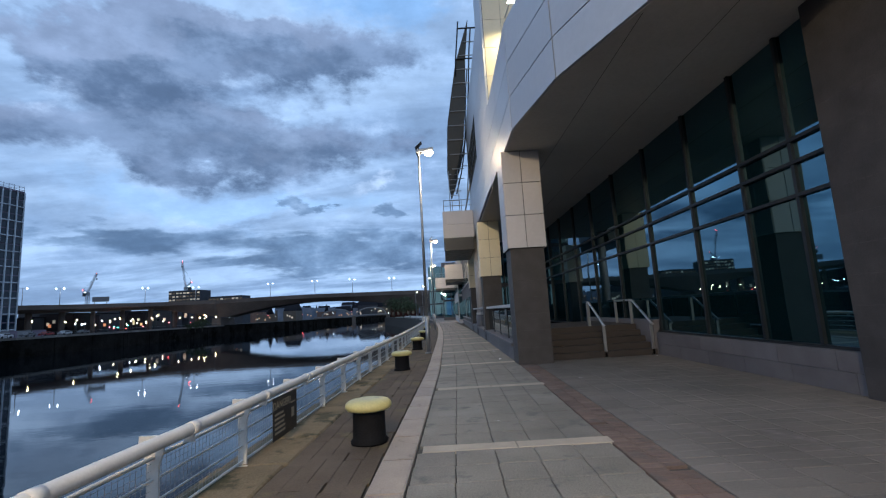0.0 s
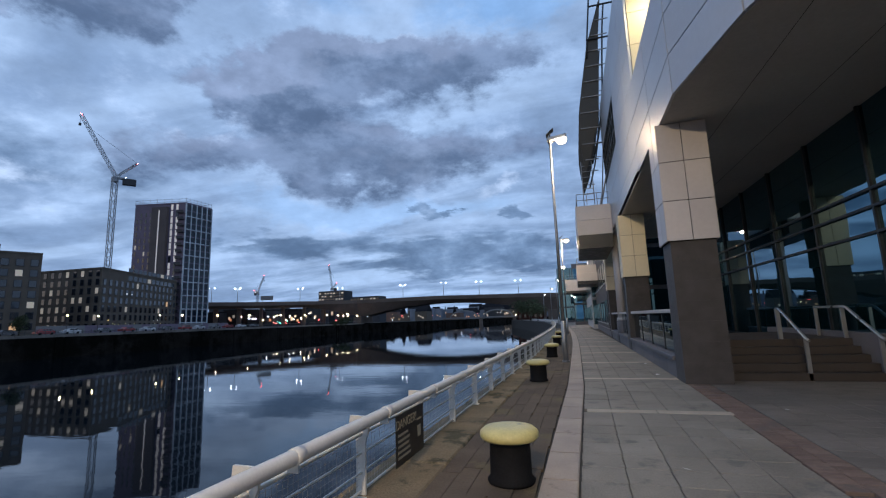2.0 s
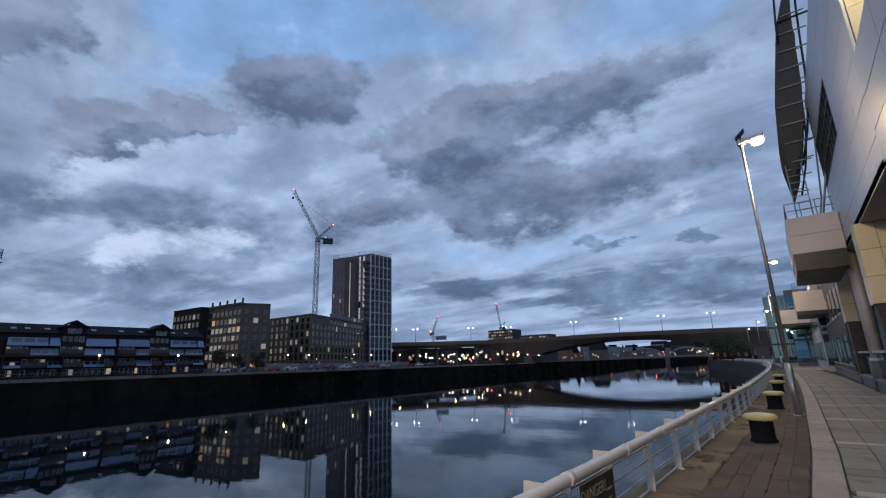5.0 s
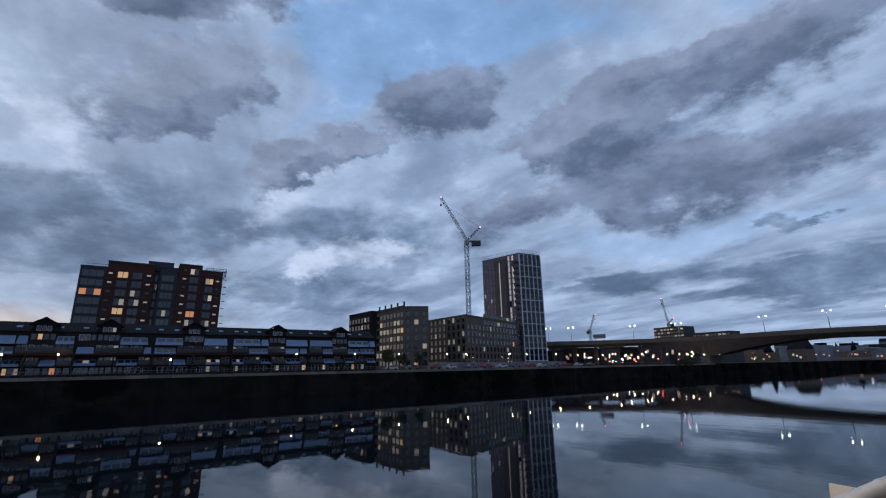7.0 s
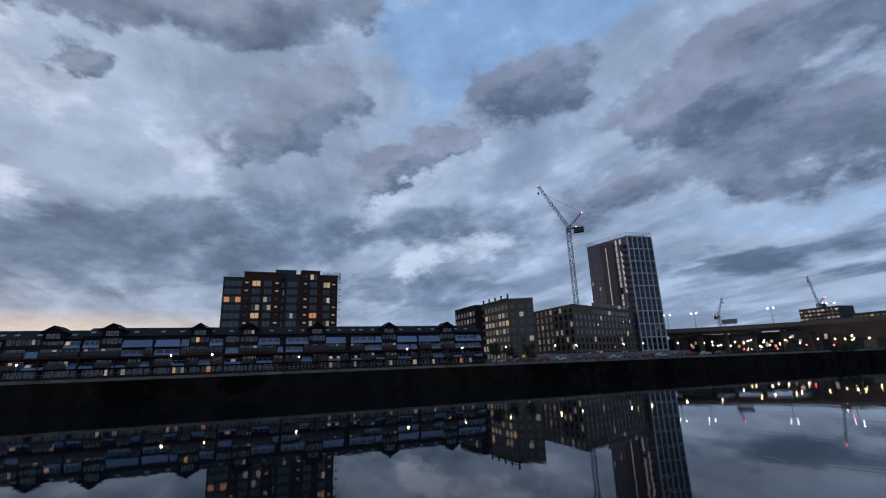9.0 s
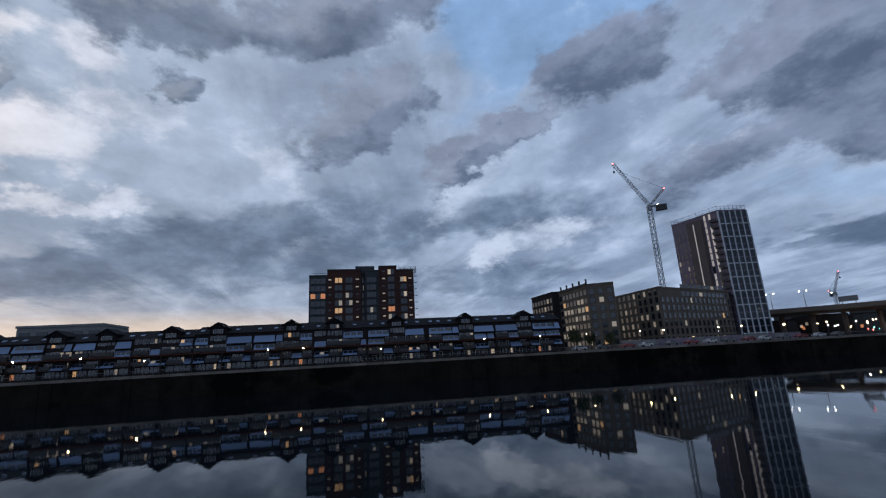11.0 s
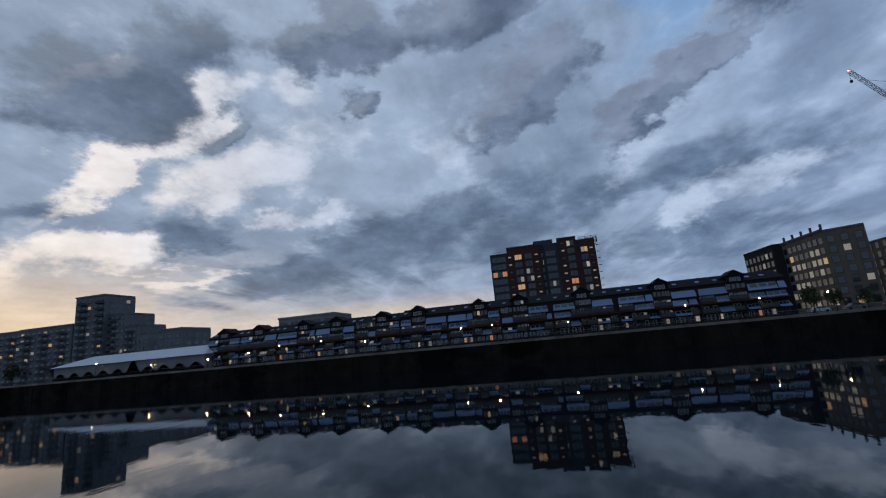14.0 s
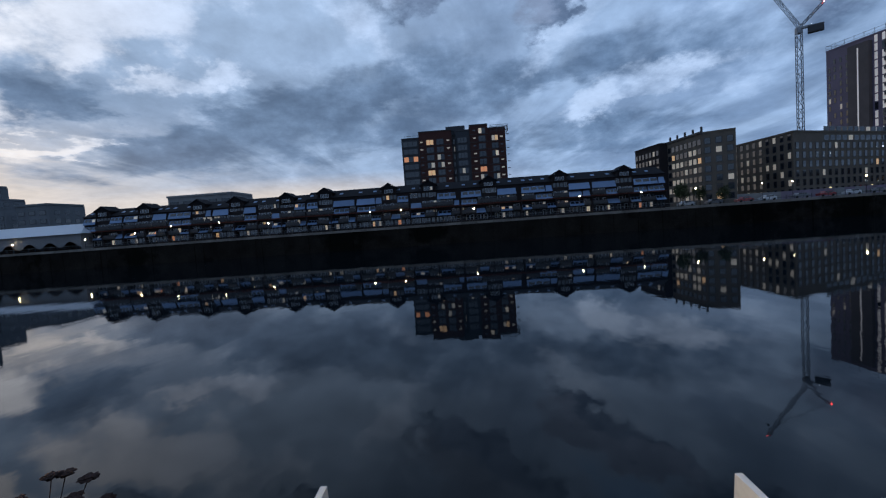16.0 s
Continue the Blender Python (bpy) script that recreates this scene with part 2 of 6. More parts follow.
sett_mat = surface("old_quay_sett", (0.125, 0.097, 0.072), 0.8, vary=0.25, scale=1.3, bump=0.6, fine=45, per_object=0.07, stain=((0.16, 0.13, 0.075), 0.9, 0.57))
cope_mat = surface("mossy_cope_stone", (0.21, 0.165, 0.105), 0.85, vary=0.3, scale=1.1, bump=0.7, fine=35, per_object=0.15, stain=((0.085, 0.08, 0.05), 1.8, 0.53))
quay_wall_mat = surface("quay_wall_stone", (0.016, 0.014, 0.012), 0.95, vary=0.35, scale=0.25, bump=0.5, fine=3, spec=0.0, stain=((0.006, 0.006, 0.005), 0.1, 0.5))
land_mat = surface("far_ground", (0.07, 0.068, 0.062), 0.9, vary=0.25, scale=0.05, fine=1.0)
white_steel = surface("white_painted_steel", (0.62, 0.60, 0.56), 0.38, vary=0.08, scale=3, bump=0.08, fine=50, stain=((0.36, 0.33, 0.29), 5.0, 0.70))
galv_mat = surface("galvanised_steel", (0.34, 0.345, 0.35), 0.42, 0.75, vary=0.12, scale=6, fine=60)
wire_mat = surface("mesh_wire", (0.34, 0.31, 0.28), 0.55, 0.2, vary=0.1)
bollard_black = surface("black_bollard_paint", (0.010, 0.010, 0.011), 0.78, vary=0.3, scale=6, bump=0.3, fine=40)
bollard_yellow = surface("yellow_bollard_paint", (0.56, 0.49, 0.20), 0.36, vary=0.14, scale=4, bump=0.15, fine=40, stain=((0.10, 0.10, 0.12), 4.3, 0.64))
black_sign = surface("black_sign_board", (0.018, 0.017, 0.016), 0.45, vary=0.2)
cream_mark = surface("cream_sign_paint", (0.34, 0.31, 0.23), 0.6, vary=0.1)
yellow_sign = surface("yellow_sign_paint", (0.66, 0.60, 0.03), 0.45, vary=0.06)
yellow_pole = surface("yellow_post_paint", (0.60, 0.47, 0.06), 0.42, vary=0.12, scale=5, bump=0.1)
dark_stone = surface("dark_granite", (0.048, 0.045, 0.046), 0.6, vary=0.32, scale=2.6, bump=0.3, fine=70, per_object=0.05)
plinth_stone = surface("grey_plinth_stone", (0.12, 0.115, 0.125), 0.6, vary=0.2, scale=2.0, bump=0.25, fine=80, per_object=0.14)
clad_mat = surface("silver_cladding", (0.47, 0.485, 0.515), 0.40, 0.45, vary=0.05, scale=0.6, fine=8, per_object=0.03)
pier_clad_mat = surface("pale_pier_cladding", (0.50, 0.48, 0.48), 0.42, 0.1, vary=0.05, scale=0.8, fine=10, per_object=0.04)
cream_clad = surface("cream_cladding", (0.66, 0.60, 0.44), 0.45, vary=0.05, scale=0.8, fine=10, per_object=0.04)
soffit_mat = surface("soffit_board", (0.46, 0.44, 0.41), 0.6, vary=0.10, scale=0.5, fine=12, per_object=0.03)
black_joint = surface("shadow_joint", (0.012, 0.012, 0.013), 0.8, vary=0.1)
mullion_mat = surface("dark_mullion", (0.022, 0.026, 0.030), 0.4, 0.3, vary=0.1)
dark_glass = glassy("teal_tinted_glass", (0.003, 0.012, 0.014), 0.02, 0.5, 2.7, (0.42, 0.80, 1.0))
fin_mat = surface("bronze_dark_fin", (0.060, 0.058, 0.050), 0.6, 0.2, vary=0.12, scale=1.0, fine=10)
step_mat = surface("granite_step", (0.048, 0.040, 0.036), 0.7, vary=0.2, scale=1.5, bump=0.3, fine=60, per_object=0.1)
rail_metal = surface("brushed_handrail", (0.62, 0.62, 0.62), 0.32, 0.8, vary=0.06)
litter_mat = surface("litter_paper", (0.7, 0.7, 0.68), 0.8)
lamp_glow = glowing("lamp_lens", (1.0, 0.84, 0.55), 15.0)
far_lamp = glowing("far_lamp_lens", (1.0, 0.72, 0.36), 45.0)
cool_lamp = glowing("cool_lamp_lens", (0.92, 0.96, 1.0), 26.0)
red_lamp = glowing("red_lamp_lens", (1.0, 0.06, 0.06), 30.0)
green_lamp = glowing("green_lamp_lens", (0.05, 1.0, 0.45), 25.0)
lit_room = glowing("lit_room_warm", (1.0, 0.56, 0.26), 0.36)
lit_dim = glowing("lit_room_dim", (0.95, 0.74, 0.52), 0.10)
lit_room_pale = glowing("lit_room_pale", (1.0, 0.76, 0.52), 0.28)
lit_strip = glowing("lit_strip_glazing", (0.92, 0.80, 0.72), 0.20)
lit_orange = glowing("lit_room_orange", (1.0, 0.38, 0.16), 0.34)


# ---------- builders ----------
def thing(name, label="", category="", group="", kind="", at=(0, 0, 0)):
    ob = new(name)
    ob.empty_display_size = 0.2
    ob.location = at
    return tagged(ob, label, category, group, kind)


def mesh_of(name, bm, material):
    bmesh.ops.recalc_face_normals(bm, faces=bm.faces)
    me = bpy.data.meshes.new(name)
    bm.to_mesh(me)
    bm.free()
    for m in material if isinstance(material, (list, tuple)) else (material,):
        me.materials.append(m)
    return me


def part(name, bm, material, parent, label=""):
    """Links a bmesh as one mesh object under a thing or a part."""
    ob = new(name, mesh_of(name, bm, material))
    ob.parent = parent
    return tagged(ob, label)


def solid(name, bm, material, label="", category="", group="", kind=""):
    return tagged(new(name, mesh_of(name, bm, material)), label, category, group, kind)


def box(bm, x0, x1, y0, y1, z0, z1, bevel=0.0, matrix=None):
    vs = [bm.verts.new((x, y, z)) for x in (x0, x1) for y in (y0, y1) for z in (z0, z1)]
    fs = [bm.faces.new([vs[i] for i in q]) for q in
          ((0, 1, 3, 2), (4, 6, 7, 5), (0, 4, 5, 1), (2, 3, 7, 6), (0, 2, 6, 4), (1, 5, 7, 3))]
    if bevel:
        es = list({e for f in fs for e in f.edges})
        made = bmesh.ops.bevel(bm, geom=es, offset=bevel, segments=1, affect="EDGES")
        vs = list({v for v in made["verts"]} | {v for v in vs if v.is_valid})
    if matrix is not None:
        bmesh.ops.transform(bm, matrix=matrix, verts=vs)
    return vs


def plate(*span):
    bm = bmesh.new()
    box(bm, *span)
    return bm


def rod(bm, a, b, r, r2=None, n=10, caps=True):
    """A round bar from a to b."""
    a, b = Vector(a), Vector(b)
    d = b - a
    q = d.to_track_quat("Z", "Y").to_matrix().to_4x4()
    made = bmesh.ops.create_cone(bm, cap_ends=caps, segments=n, radius1=r, radius2=r if r2 is None else r2, depth=d.length,
                                 matrix=Matrix.Translation((a + b) / 2) @ q)
    for v in made["verts"]:
        for f in v.link_faces:
            f.smooth = len(f.verts) == 4
    return made["verts"]


def flat_bar(bm, a, b, w, h):
    """A rectangular bar from a to b, w wide and h high."""
    a, b = Vector(a), Vector(b)
    d = b - a
    q = d.to_track_quat("Y", "Z").to_matrix().to_4x4()
    return box(bm, -w / 2, w / 2, -d.length / 2, d.length / 2, -h / 2, h / 2, 0, Matrix.Translation((a + b) / 2) @ q)


def sweep(bm, points, r, n=8):
    """A round tube along points."""
    rings = []
    pts = [Vector(p) for p in points]
    for i, p in enumerate(pts):
        d = (pts[min(i + 1, len(pts) - 1)] - pts[max(i - 1, 0)]).normalized()
        side = d.cross(Vector((0, 0, 1)))
        side = side.normalized() if side.length > 0.05 else d.cross(Vector((1, 0, 0))).normalized()
        top = side.cross(d)
        rings.append([bm.verts.new(p + r * (math.cos(t) * side + math.sin(t) * top)) for t in (2 * math.pi * k / n for k in range(n))])
    for a, b in zip(rings, rings[1:]):
        for k in range(n):
            bm.faces.new((a[k], a[(k + 1) % n], b[(k + 1) % n], b[k])).smooth = True
    for ring in (rings[0], rings[-1]):
        bm.faces.new(ring)


def lathe(bm, profile, n=28):
    """A turned form from (radius, height) pairs round z."""
    rings = [[bm.verts.new((r * math.cos(2 * math.pi * k / n), r * math.sin(2 * math.pi * k / n), z)) for k in range(n)] for r, z in profile]
    for a, b in zip(rings, rings[1:]):
        for k in range(n):
            bm.faces.new((a[k], a[(k + 1) % n], b[(k + 1) % n], b[k])).smooth = True
    bm.faces.new(rings[0]), bm.faces.new(rings[-1])


def quad(bm, *pts):
    return bm.faces.new([bm.verts.new(p) for p in pts])


def words(name, text, size, m, material, parent, label=""):
    """Flat lettering in the built-in font, as a mesh."""
    cu = bpy.data.curves.new(name, "FONT")
    cu.body, cu.size, cu.align_x, cu.align_y, cu.extrude = text, size, "CENTER", "CENTER", 0.001
    tmp = new(name, cu)
    me = bpy.data.meshes.new_from_object(tmp.evaluated_get(bpy.context.evaluated_depsgraph_get()))
    bpy.data.objects.remove(tmp)
    me.materials.clear()
    me.materials.append(material)
    ob = new(name, me)
    ob.parent, ob.matrix_basis = parent, m
    return tagged(ob, label)


# ---------- plan of the quay ----------
WATER, FAR_TOP, FAR_WALL = -4.1, 1.1, -115.0


def kerb_x(y):
    """Outer edge of the pale kerb along the promenade."""
    if y < 12:
        return -0.83 + 0.022 * (y - 3)
    return -0.632 - (0.0006 * (y - 20) ** 2 if y > 20 else 0.0)


def rail_x(y):
    if y < 20:
        return -2.36 + 0.0195 * y
    return -1.97 - 0.0006 * (y - 20) ** 2


STRIP = -0.02   # the old quay edge lies lower than the promenade
ys_long = [-60 + 4 * i for i in range(15)] + [1.0 * i for i in range(60)] + [60 + 5 * i for i in range(40)]

# near ground: promenade bed, strip, quay wall
bm = bmesh.new()
cols = []
for y in ys_long:
    k, r = kerb_x(y), rail_x(y) - 0.35
    cols.append([bm.verts.new(p) for p in ((r, y, WATER - 2), (r, y, STRIP - 0.03), (k + 0.02, y, STRIP - 0.03), (k + 0.02, y, -0.035), (420, y, -0.035))])
for a, b in zip(cols, cols[1:]):
    for i in range(4):
        bm.faces.new((a[i], a[i + 1], b[i + 1], b[i]))
solid("ground", bm, joint_mat, "dark bedded ground under the quayside paving", "ground", kind="structure")

# far ground: the opposite quay, and the land beyond the bridge
bm = bmesh.new()
edge = [(-115, -900), (-115, -200), (-115, 235), (-108, 300), (-118, 420), (-90, 640), (900, 640)]
lo = [bm.verts.new((x, y, WATER - 2)) for x, y in edge]
hi = [bm.verts.new((x, y, FAR_TOP)) for x, y in edge]
for i in range(len(edge) - 1):
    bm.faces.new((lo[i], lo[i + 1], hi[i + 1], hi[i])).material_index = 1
outer = [bm.verts.new((x, y, FAR_TOP)) for x, y in ((-2500, -900), (-2500, -200), (-2500, 235), (-2500, 300), (-2500, 420), (-2500, 2500), (900, 2500))]
for i in range(len(edge) - 1):
    bm.faces.new((hi[i], hi[i + 1], outer[i + 1], outer[i]))
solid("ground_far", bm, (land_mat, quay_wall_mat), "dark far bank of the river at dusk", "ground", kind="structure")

# far quay wall: stone courses and piers in front of the bank
wall_far = thing("quay_wall", "dark weathered stone quay wall on the opposite bank", "quay wall", kind="structure")
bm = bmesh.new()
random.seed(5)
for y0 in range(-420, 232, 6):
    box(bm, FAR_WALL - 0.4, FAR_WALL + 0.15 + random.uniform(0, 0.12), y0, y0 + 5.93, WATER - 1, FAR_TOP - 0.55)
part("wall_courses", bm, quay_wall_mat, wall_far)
bm = bmesh.new()
for y0 in range(-420, 232, 4):
    box(bm, FAR_WALL - 0.6, FAR_WALL + 0.35, y0, y0 + 3.95, FAR_TOP - 0.55, FAR_TOP + 0.05 + random.uniform(0, 0.05))
cope_far = surface("far_cope", (0.14, 0.125, 0.11), 0.85, vary=0.25, scale=0.3, fine=2.0, per_object=0.2)
part("coping", bm, cope_far, wall_far)
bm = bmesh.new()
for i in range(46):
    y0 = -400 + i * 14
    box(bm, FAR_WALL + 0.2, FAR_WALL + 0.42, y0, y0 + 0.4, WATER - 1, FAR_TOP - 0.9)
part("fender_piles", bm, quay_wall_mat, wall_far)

# water
bm = bmesh.new()
quad(bm, (-200, -1200, WATER), (900, -1200, WATER), (900, 1200, WATER), (-200, 1200, WATER))
water_mat = bpy.data.materials.new("river_water")
water_mat.use_nodes = True
nt = water_mat.node_tree
b = nt.nodes["Principled BSDF"]
b.inputs["Base Color"].default_value, b.inputs["Roughness"].default_value, b.inputs["IOR"].default_value = (0.003, 0.006, 0.009, 1), 0.02, 1.25
pos = nt.nodes.new("ShaderNodeTexCoord").outputs["Object"]
heights = []
for sc, stretch, amt in ((0.55, (0.35, 1.0, 1), 0.45), (0.11, (0.6, 1.0, 1), 0.35), (2.6, (0.5, 1, 1), 0.10)):
    mp = nt.nodes.new("ShaderNodeMapping")
    nt.links.new(pos, mp.inputs[0])
    mp.inputs["Scale"].default_value = stretch
    n = nt.nodes.new("ShaderNodeTexNoise")
    nt.links.new(mp.outputs[0], n.inputs["Vector"])
    n.inputs["Scale"].default_value, n.inputs["Detail"].default_value = sc, 3.0
    s = nt.nodes.new("ShaderNodeMath")
    s.operation = "MULTIPLY"
    nt.links.new(n.outputs[0], s.inputs[0])
    s.inputs[1].default_value = amt
    heights.append(s.outputs[0])
a1 = nt.nodes.new("ShaderNodeMath")
nt.links.new(heights[0], a1.inputs[0]), nt.links.new(heights[1], a1.inputs[1])
a2 = nt.nodes.new("ShaderNodeMath")
nt.links.new(a1.outputs[0], a2.inputs[0]), nt.links.new(heights[2], a2.inputs[1])
bp = nt.nodes.new("ShaderNodeBump")
bp.inputs["Strength"].default_value, bp.inputs["Distance"].default_value = 0.13, 0.10
nt.links.new(a2.outputs[0], bp.inputs["Height"]), nt.links.new(bp.outputs[0], b.inputs["Normal"])
solid("water", bm, water_mat, "calm dark river water reflecting the dusk sky", "river", kind="structure")

# ---------- promenade furniture ----------
POST_STEP = 1.5
POST_Y = [3.72 + POST_STEP * i for i in range(-4, 60)]
RAIL_Z = 0.66
railing = thing("railing", "white painted steel quayside railing with wire mesh infill", "railing", at=(0, 0, STRIP))
bm = bmesh.new()
rail_ys = [-3 + 0.75 * i for i in range(80)] + [57 + 2.0 * i for i in range(60)]
sweep(bm, [(rail_x(y), y, RAIL_Z - STRIP) for y in rail_ys], 0.055, 12)
part("top_rail", bm, white_steel, railing)
for dz, r in ((0.53, 0.018), (0.36, 0.011), (0.19, 0.011), (0.03, 0.014), (-0.12, 0.011)):
    bm = bmesh.new()
    sweep(bm, [(rail_x(y) - 0.10, y, dz - STRIP) for y in rail_ys], r, 6)
    part("lower_rail", bm, white_steel, railing)
# couplings where lengths of tube meet
bm = bmesh.new()
for y in (-0.0125, 0.0125):
    vs = [bm.verts.new((x, y, z)) for x, z in ((-0.15, STRIP), (-0.055, STRIP), (-0.055, 0.46), (-0.02, 0.57), (-0.02, 0.69), (-0.215, 0.695), (-0.225, 0.60), (-0.15, 0.50))]
    bm.faces.new(vs)
half = list(bm.verts)
for k in range(8):
    bm.faces.new((half[k], half[(k + 1) % 8], half[8 + (k + 1) % 8], half[8 + k]))
box(bm, -0.17, -0.03, -0.06, 0.06, STRIP, STRIP + 0.012, 0.003)
me_post = mesh_of("post", bm, white_steel)
bm = bmesh.new()
box(bm, -0.07, 0.02, -0.012, 0.012, 0.545, 0.625, 0.003)
rod(bm, (0, -0.05, RAIL_Z), (0, 0.05, RAIL_Z), 0.060, n=12)
me_clamp = mesh_of("rail_clamp", bm, white_steel)
for y in POST_Y:
    ob = new("post", me_post)
    ob.parent, ob.matrix_basis = railing, pose(rail_x(y), y, -STRIP)
    ob = new("rail_clamp", me_clamp)
    ob.parent, ob.matrix_basis = railing, pose(rail_x(y + 0.35), y + 0.35, -STRIP)
# wire mesh between the posts
bm = bmesh.new()
for y in [0.0 + 0.06 * i for i in range(400)]:
    x = rail_x(y) - 0.115
    flat_bar(bm, (x, y, -0.12 - STRIP), (x, y, 0.5 - STRIP), 0.0025, 0.0025)
for k in range(13):
    z = -0.12 + 0.05 * k - STRIP
    for y in range(0, 24, 3):
        flat_bar(bm, (rail_x(y) - 0.115, y, z), (rail_x(y + 3) - 0.115, y + 3, z), 0.0025, 0.0025)
tagged(part("wire_mesh", bm, wire_mat, railing, "fine galvanised wire mesh"), kind="stuff")

# danger sign on the railing
sign = thing("warning_sign", "black and cream danger sign fixed to the white railing", "sign", at=(rail_x(6.05) + 0.055, 6.05, 0.36))
sign.rotation_euler = (0, 0, radians(-1.2))
bm = bmesh.new()
box(bm, 0.0, 0.012, -0.40, 0.40, -0.27, 0.24, 0.004)
part("board", bm, black_sign, sign)
face = Matrix.Translation((0.0145, 0, 0)) @ Euler((radians(90), 0, radians(90))).to_matrix().to_4x4()
words("lettering", "DANGER!", 0.135, face @ Matrix.Translation((-0.12, 0.135, 0)), cream_mark, sign, "cream capital letters")
random.seed(3)
for k in range(5):
    bm = bmesh.new()
    box(bm, 0.0125, 0.0145, -0.36, -0.02 + random.uniform(-0.1, 0.05), 0.02 - 0.055 * k, 0.045 - 0.055 * k)
    part("text_bar", bm, cream_mark, sign)
bm = bmesh.new()
box(bm, 0.0125, 0.0145, 0.20, 0.30, -0.10, 0.02)
box(bm, 0.0125, 0.0145, 0.18, 0.33, 0.08, 0.10)
part("symbol", bm, cream_mark, sign)

# mooring bollards
bollard = thing("mooring_bollard", "black cast iron mooring bollard with chipped yellow cap", "bollard", "bollards along the quay", at=(-1.06, 5.86, STRIP))
bm = bmesh.new()
lathe(bm, ((0.225, 0.0), (0.235, 0.03), (0.205, 0.06), (0.20, 0.36), (0.215, 0.40)))
part("shaft", bm, bollard_black, bollard)
bm = bmesh.new()
lathe(bm, ((0.20, 0.395), (0.27, 0.405), (0.292, 0.435), (0.288, 0.475), (0.25, 0.508), (0.16, 0.526), (0.05, 0.532)), 32)
part("cap", bm, bollard_yellow, bollard, "domed yellow painted cap, paint flaking")
for x, y, turn in ((-1.35, 12.9, 40), (-1.36, 19.6, 200), (-1.47, 26.9, 100), (-1.62, 34.5, 10)):
    copy_thing(bollard, pose(x, y, STRIP, 0, 0, turn))


# street lamps along the promenade
def street_lamp(x, y, z, height, name="street_lamp", label="tall grey steel street lamp with bright white lantern"):
    lamp = thing(name, label, "street lamp", "promenade lamps", at=(x, y, z))
    bm = bmesh.new()
    rod(bm, (0, 0, 0), (0, 0, 1.4), 0.085, 0.085, 14)
    rod(bm, (0, 0, 1.4), (0, 0, height), 0.062, 0.042, 14)
    rod(bm, (0, 0, 0), (0, 0, 0.05), 0.13, 0.13, 14)
    part("column", bm, galv_mat, lamp)
    bm = bmesh.new()
    box(bm, -0.10, 0.62, -0.13, 0.13, -0.05, 0.10, 0.03, Matrix.Translation((0, 0, height)) @ Matrix.Rotation(radians(-7), 4, "Y"))
    rod(bm, (0, 0, height - 0.14), (0, 0, height + 0.06), 0.065, n=12)
    part("lantern", bm, galv_mat, lamp)
    bm = bmesh.new()
    box(bm, -0.12, 0.24, -0.16, 0.16, 0, 0.03, 0.008, Matrix.Translation((-0.02, 0, height + 0.24)) @ Matrix.Rotation(radians(-42), 4, "Y"))
    rod(bm, (0, 0, height + 0.05), (0.02, 0, height + 0.24), 0.022, n=8)
    part("solar_panel", bm, black_sign, lamp, "small tilted black panel")
    bm = bmesh.new()
    lathe(bm, ((0.03, -0.15), (0.13, -0.12), (0.19, -0.04), (0.19, 0.01), (0.12, 0.04)), 16)
    bmesh.ops.transform(bm, matrix=Matrix.Translation((0.42, 0, height - 0.02)), verts=bm.verts)
    part("lens", bm, lamp_glow, lamp, "bright warm white lens")
    return lamp


first_lamp = street_lamp(-0.80, 17.6, STRIP, 8.05)
for y in (-5.8, 41.0, 63.0, 86.0, 112.0, 140.0):
    copy_thing(first_lamp, pose(kerb_x(y) - 0.25, y, STRIP, 0, 0, 0))
for y, w in ((-5.8, 3300.0), (17.6, 260.0), (41.0, 700.0), (63.0, 700.0)):
    ld = bpy.data.lights.new("street_lamp_light", "POINT")
    ld.energy, ld.color, ld.shadow_soft_size = w, (1.0, 0.70, 0.40), 0.14
    lo_ = new("street_lamp_light", ld)
    lo_.location = (kerb_x(y) - 0.25 + 0.50, y, 7.62)

# lifebelt post with its yellow sign
post = thing("lifebelt_post", "yellow painted steel post with a yellow safety sign", "safety post", at=(-2.60, 0.385, STRIP))
bm = bmesh.new()
rod(bm, (0, 0, 0), (0, 0, 3.92), 0.082, n=24)
rod(bm, (0, 0, 3.92), (0, 0, 3.935), 0.082, 0.070, n=24)
part("pole", bm, yellow_pole, post)
to_view = Matrix.Rotation(radians(-30), 4, "Z")
bm = bmesh.new()
box(bm, -0.20, 0.50, 0.084, 0.092, 2.135, 2.605, 0.004, to_view)
part("backing", bm, black_sign, post)
for z0, z1 in ((2.315, 2.597), (2.208, 2.307), (2.143, 2.200)):
    bm = bmesh.new()
    box(bm, -0.192, 0.492, 0.0925, 0.0965, z0, z1, 0, to_view)
    part("sign_panel", bm, yellow_sign, post, "yellow sign panel with black border")
bm = bmesh.new()
box(bm, -0.175, 0.46, 0.0968, 0.0985, 2.325, 2.352, 0, to_view)
part("wave_mark", bm, black_sign, post)
for z0, x0, x1 in ((2.264, -0.16, 0.42), (2.218, -0.14, 0.30)):
    bm = bmesh.new()
    box(bm, x0, x1, 0.0968, 0.0985, z0, z0 + 0.030, 0, to_view)
    part("text_bar", bm, black_sign, post)

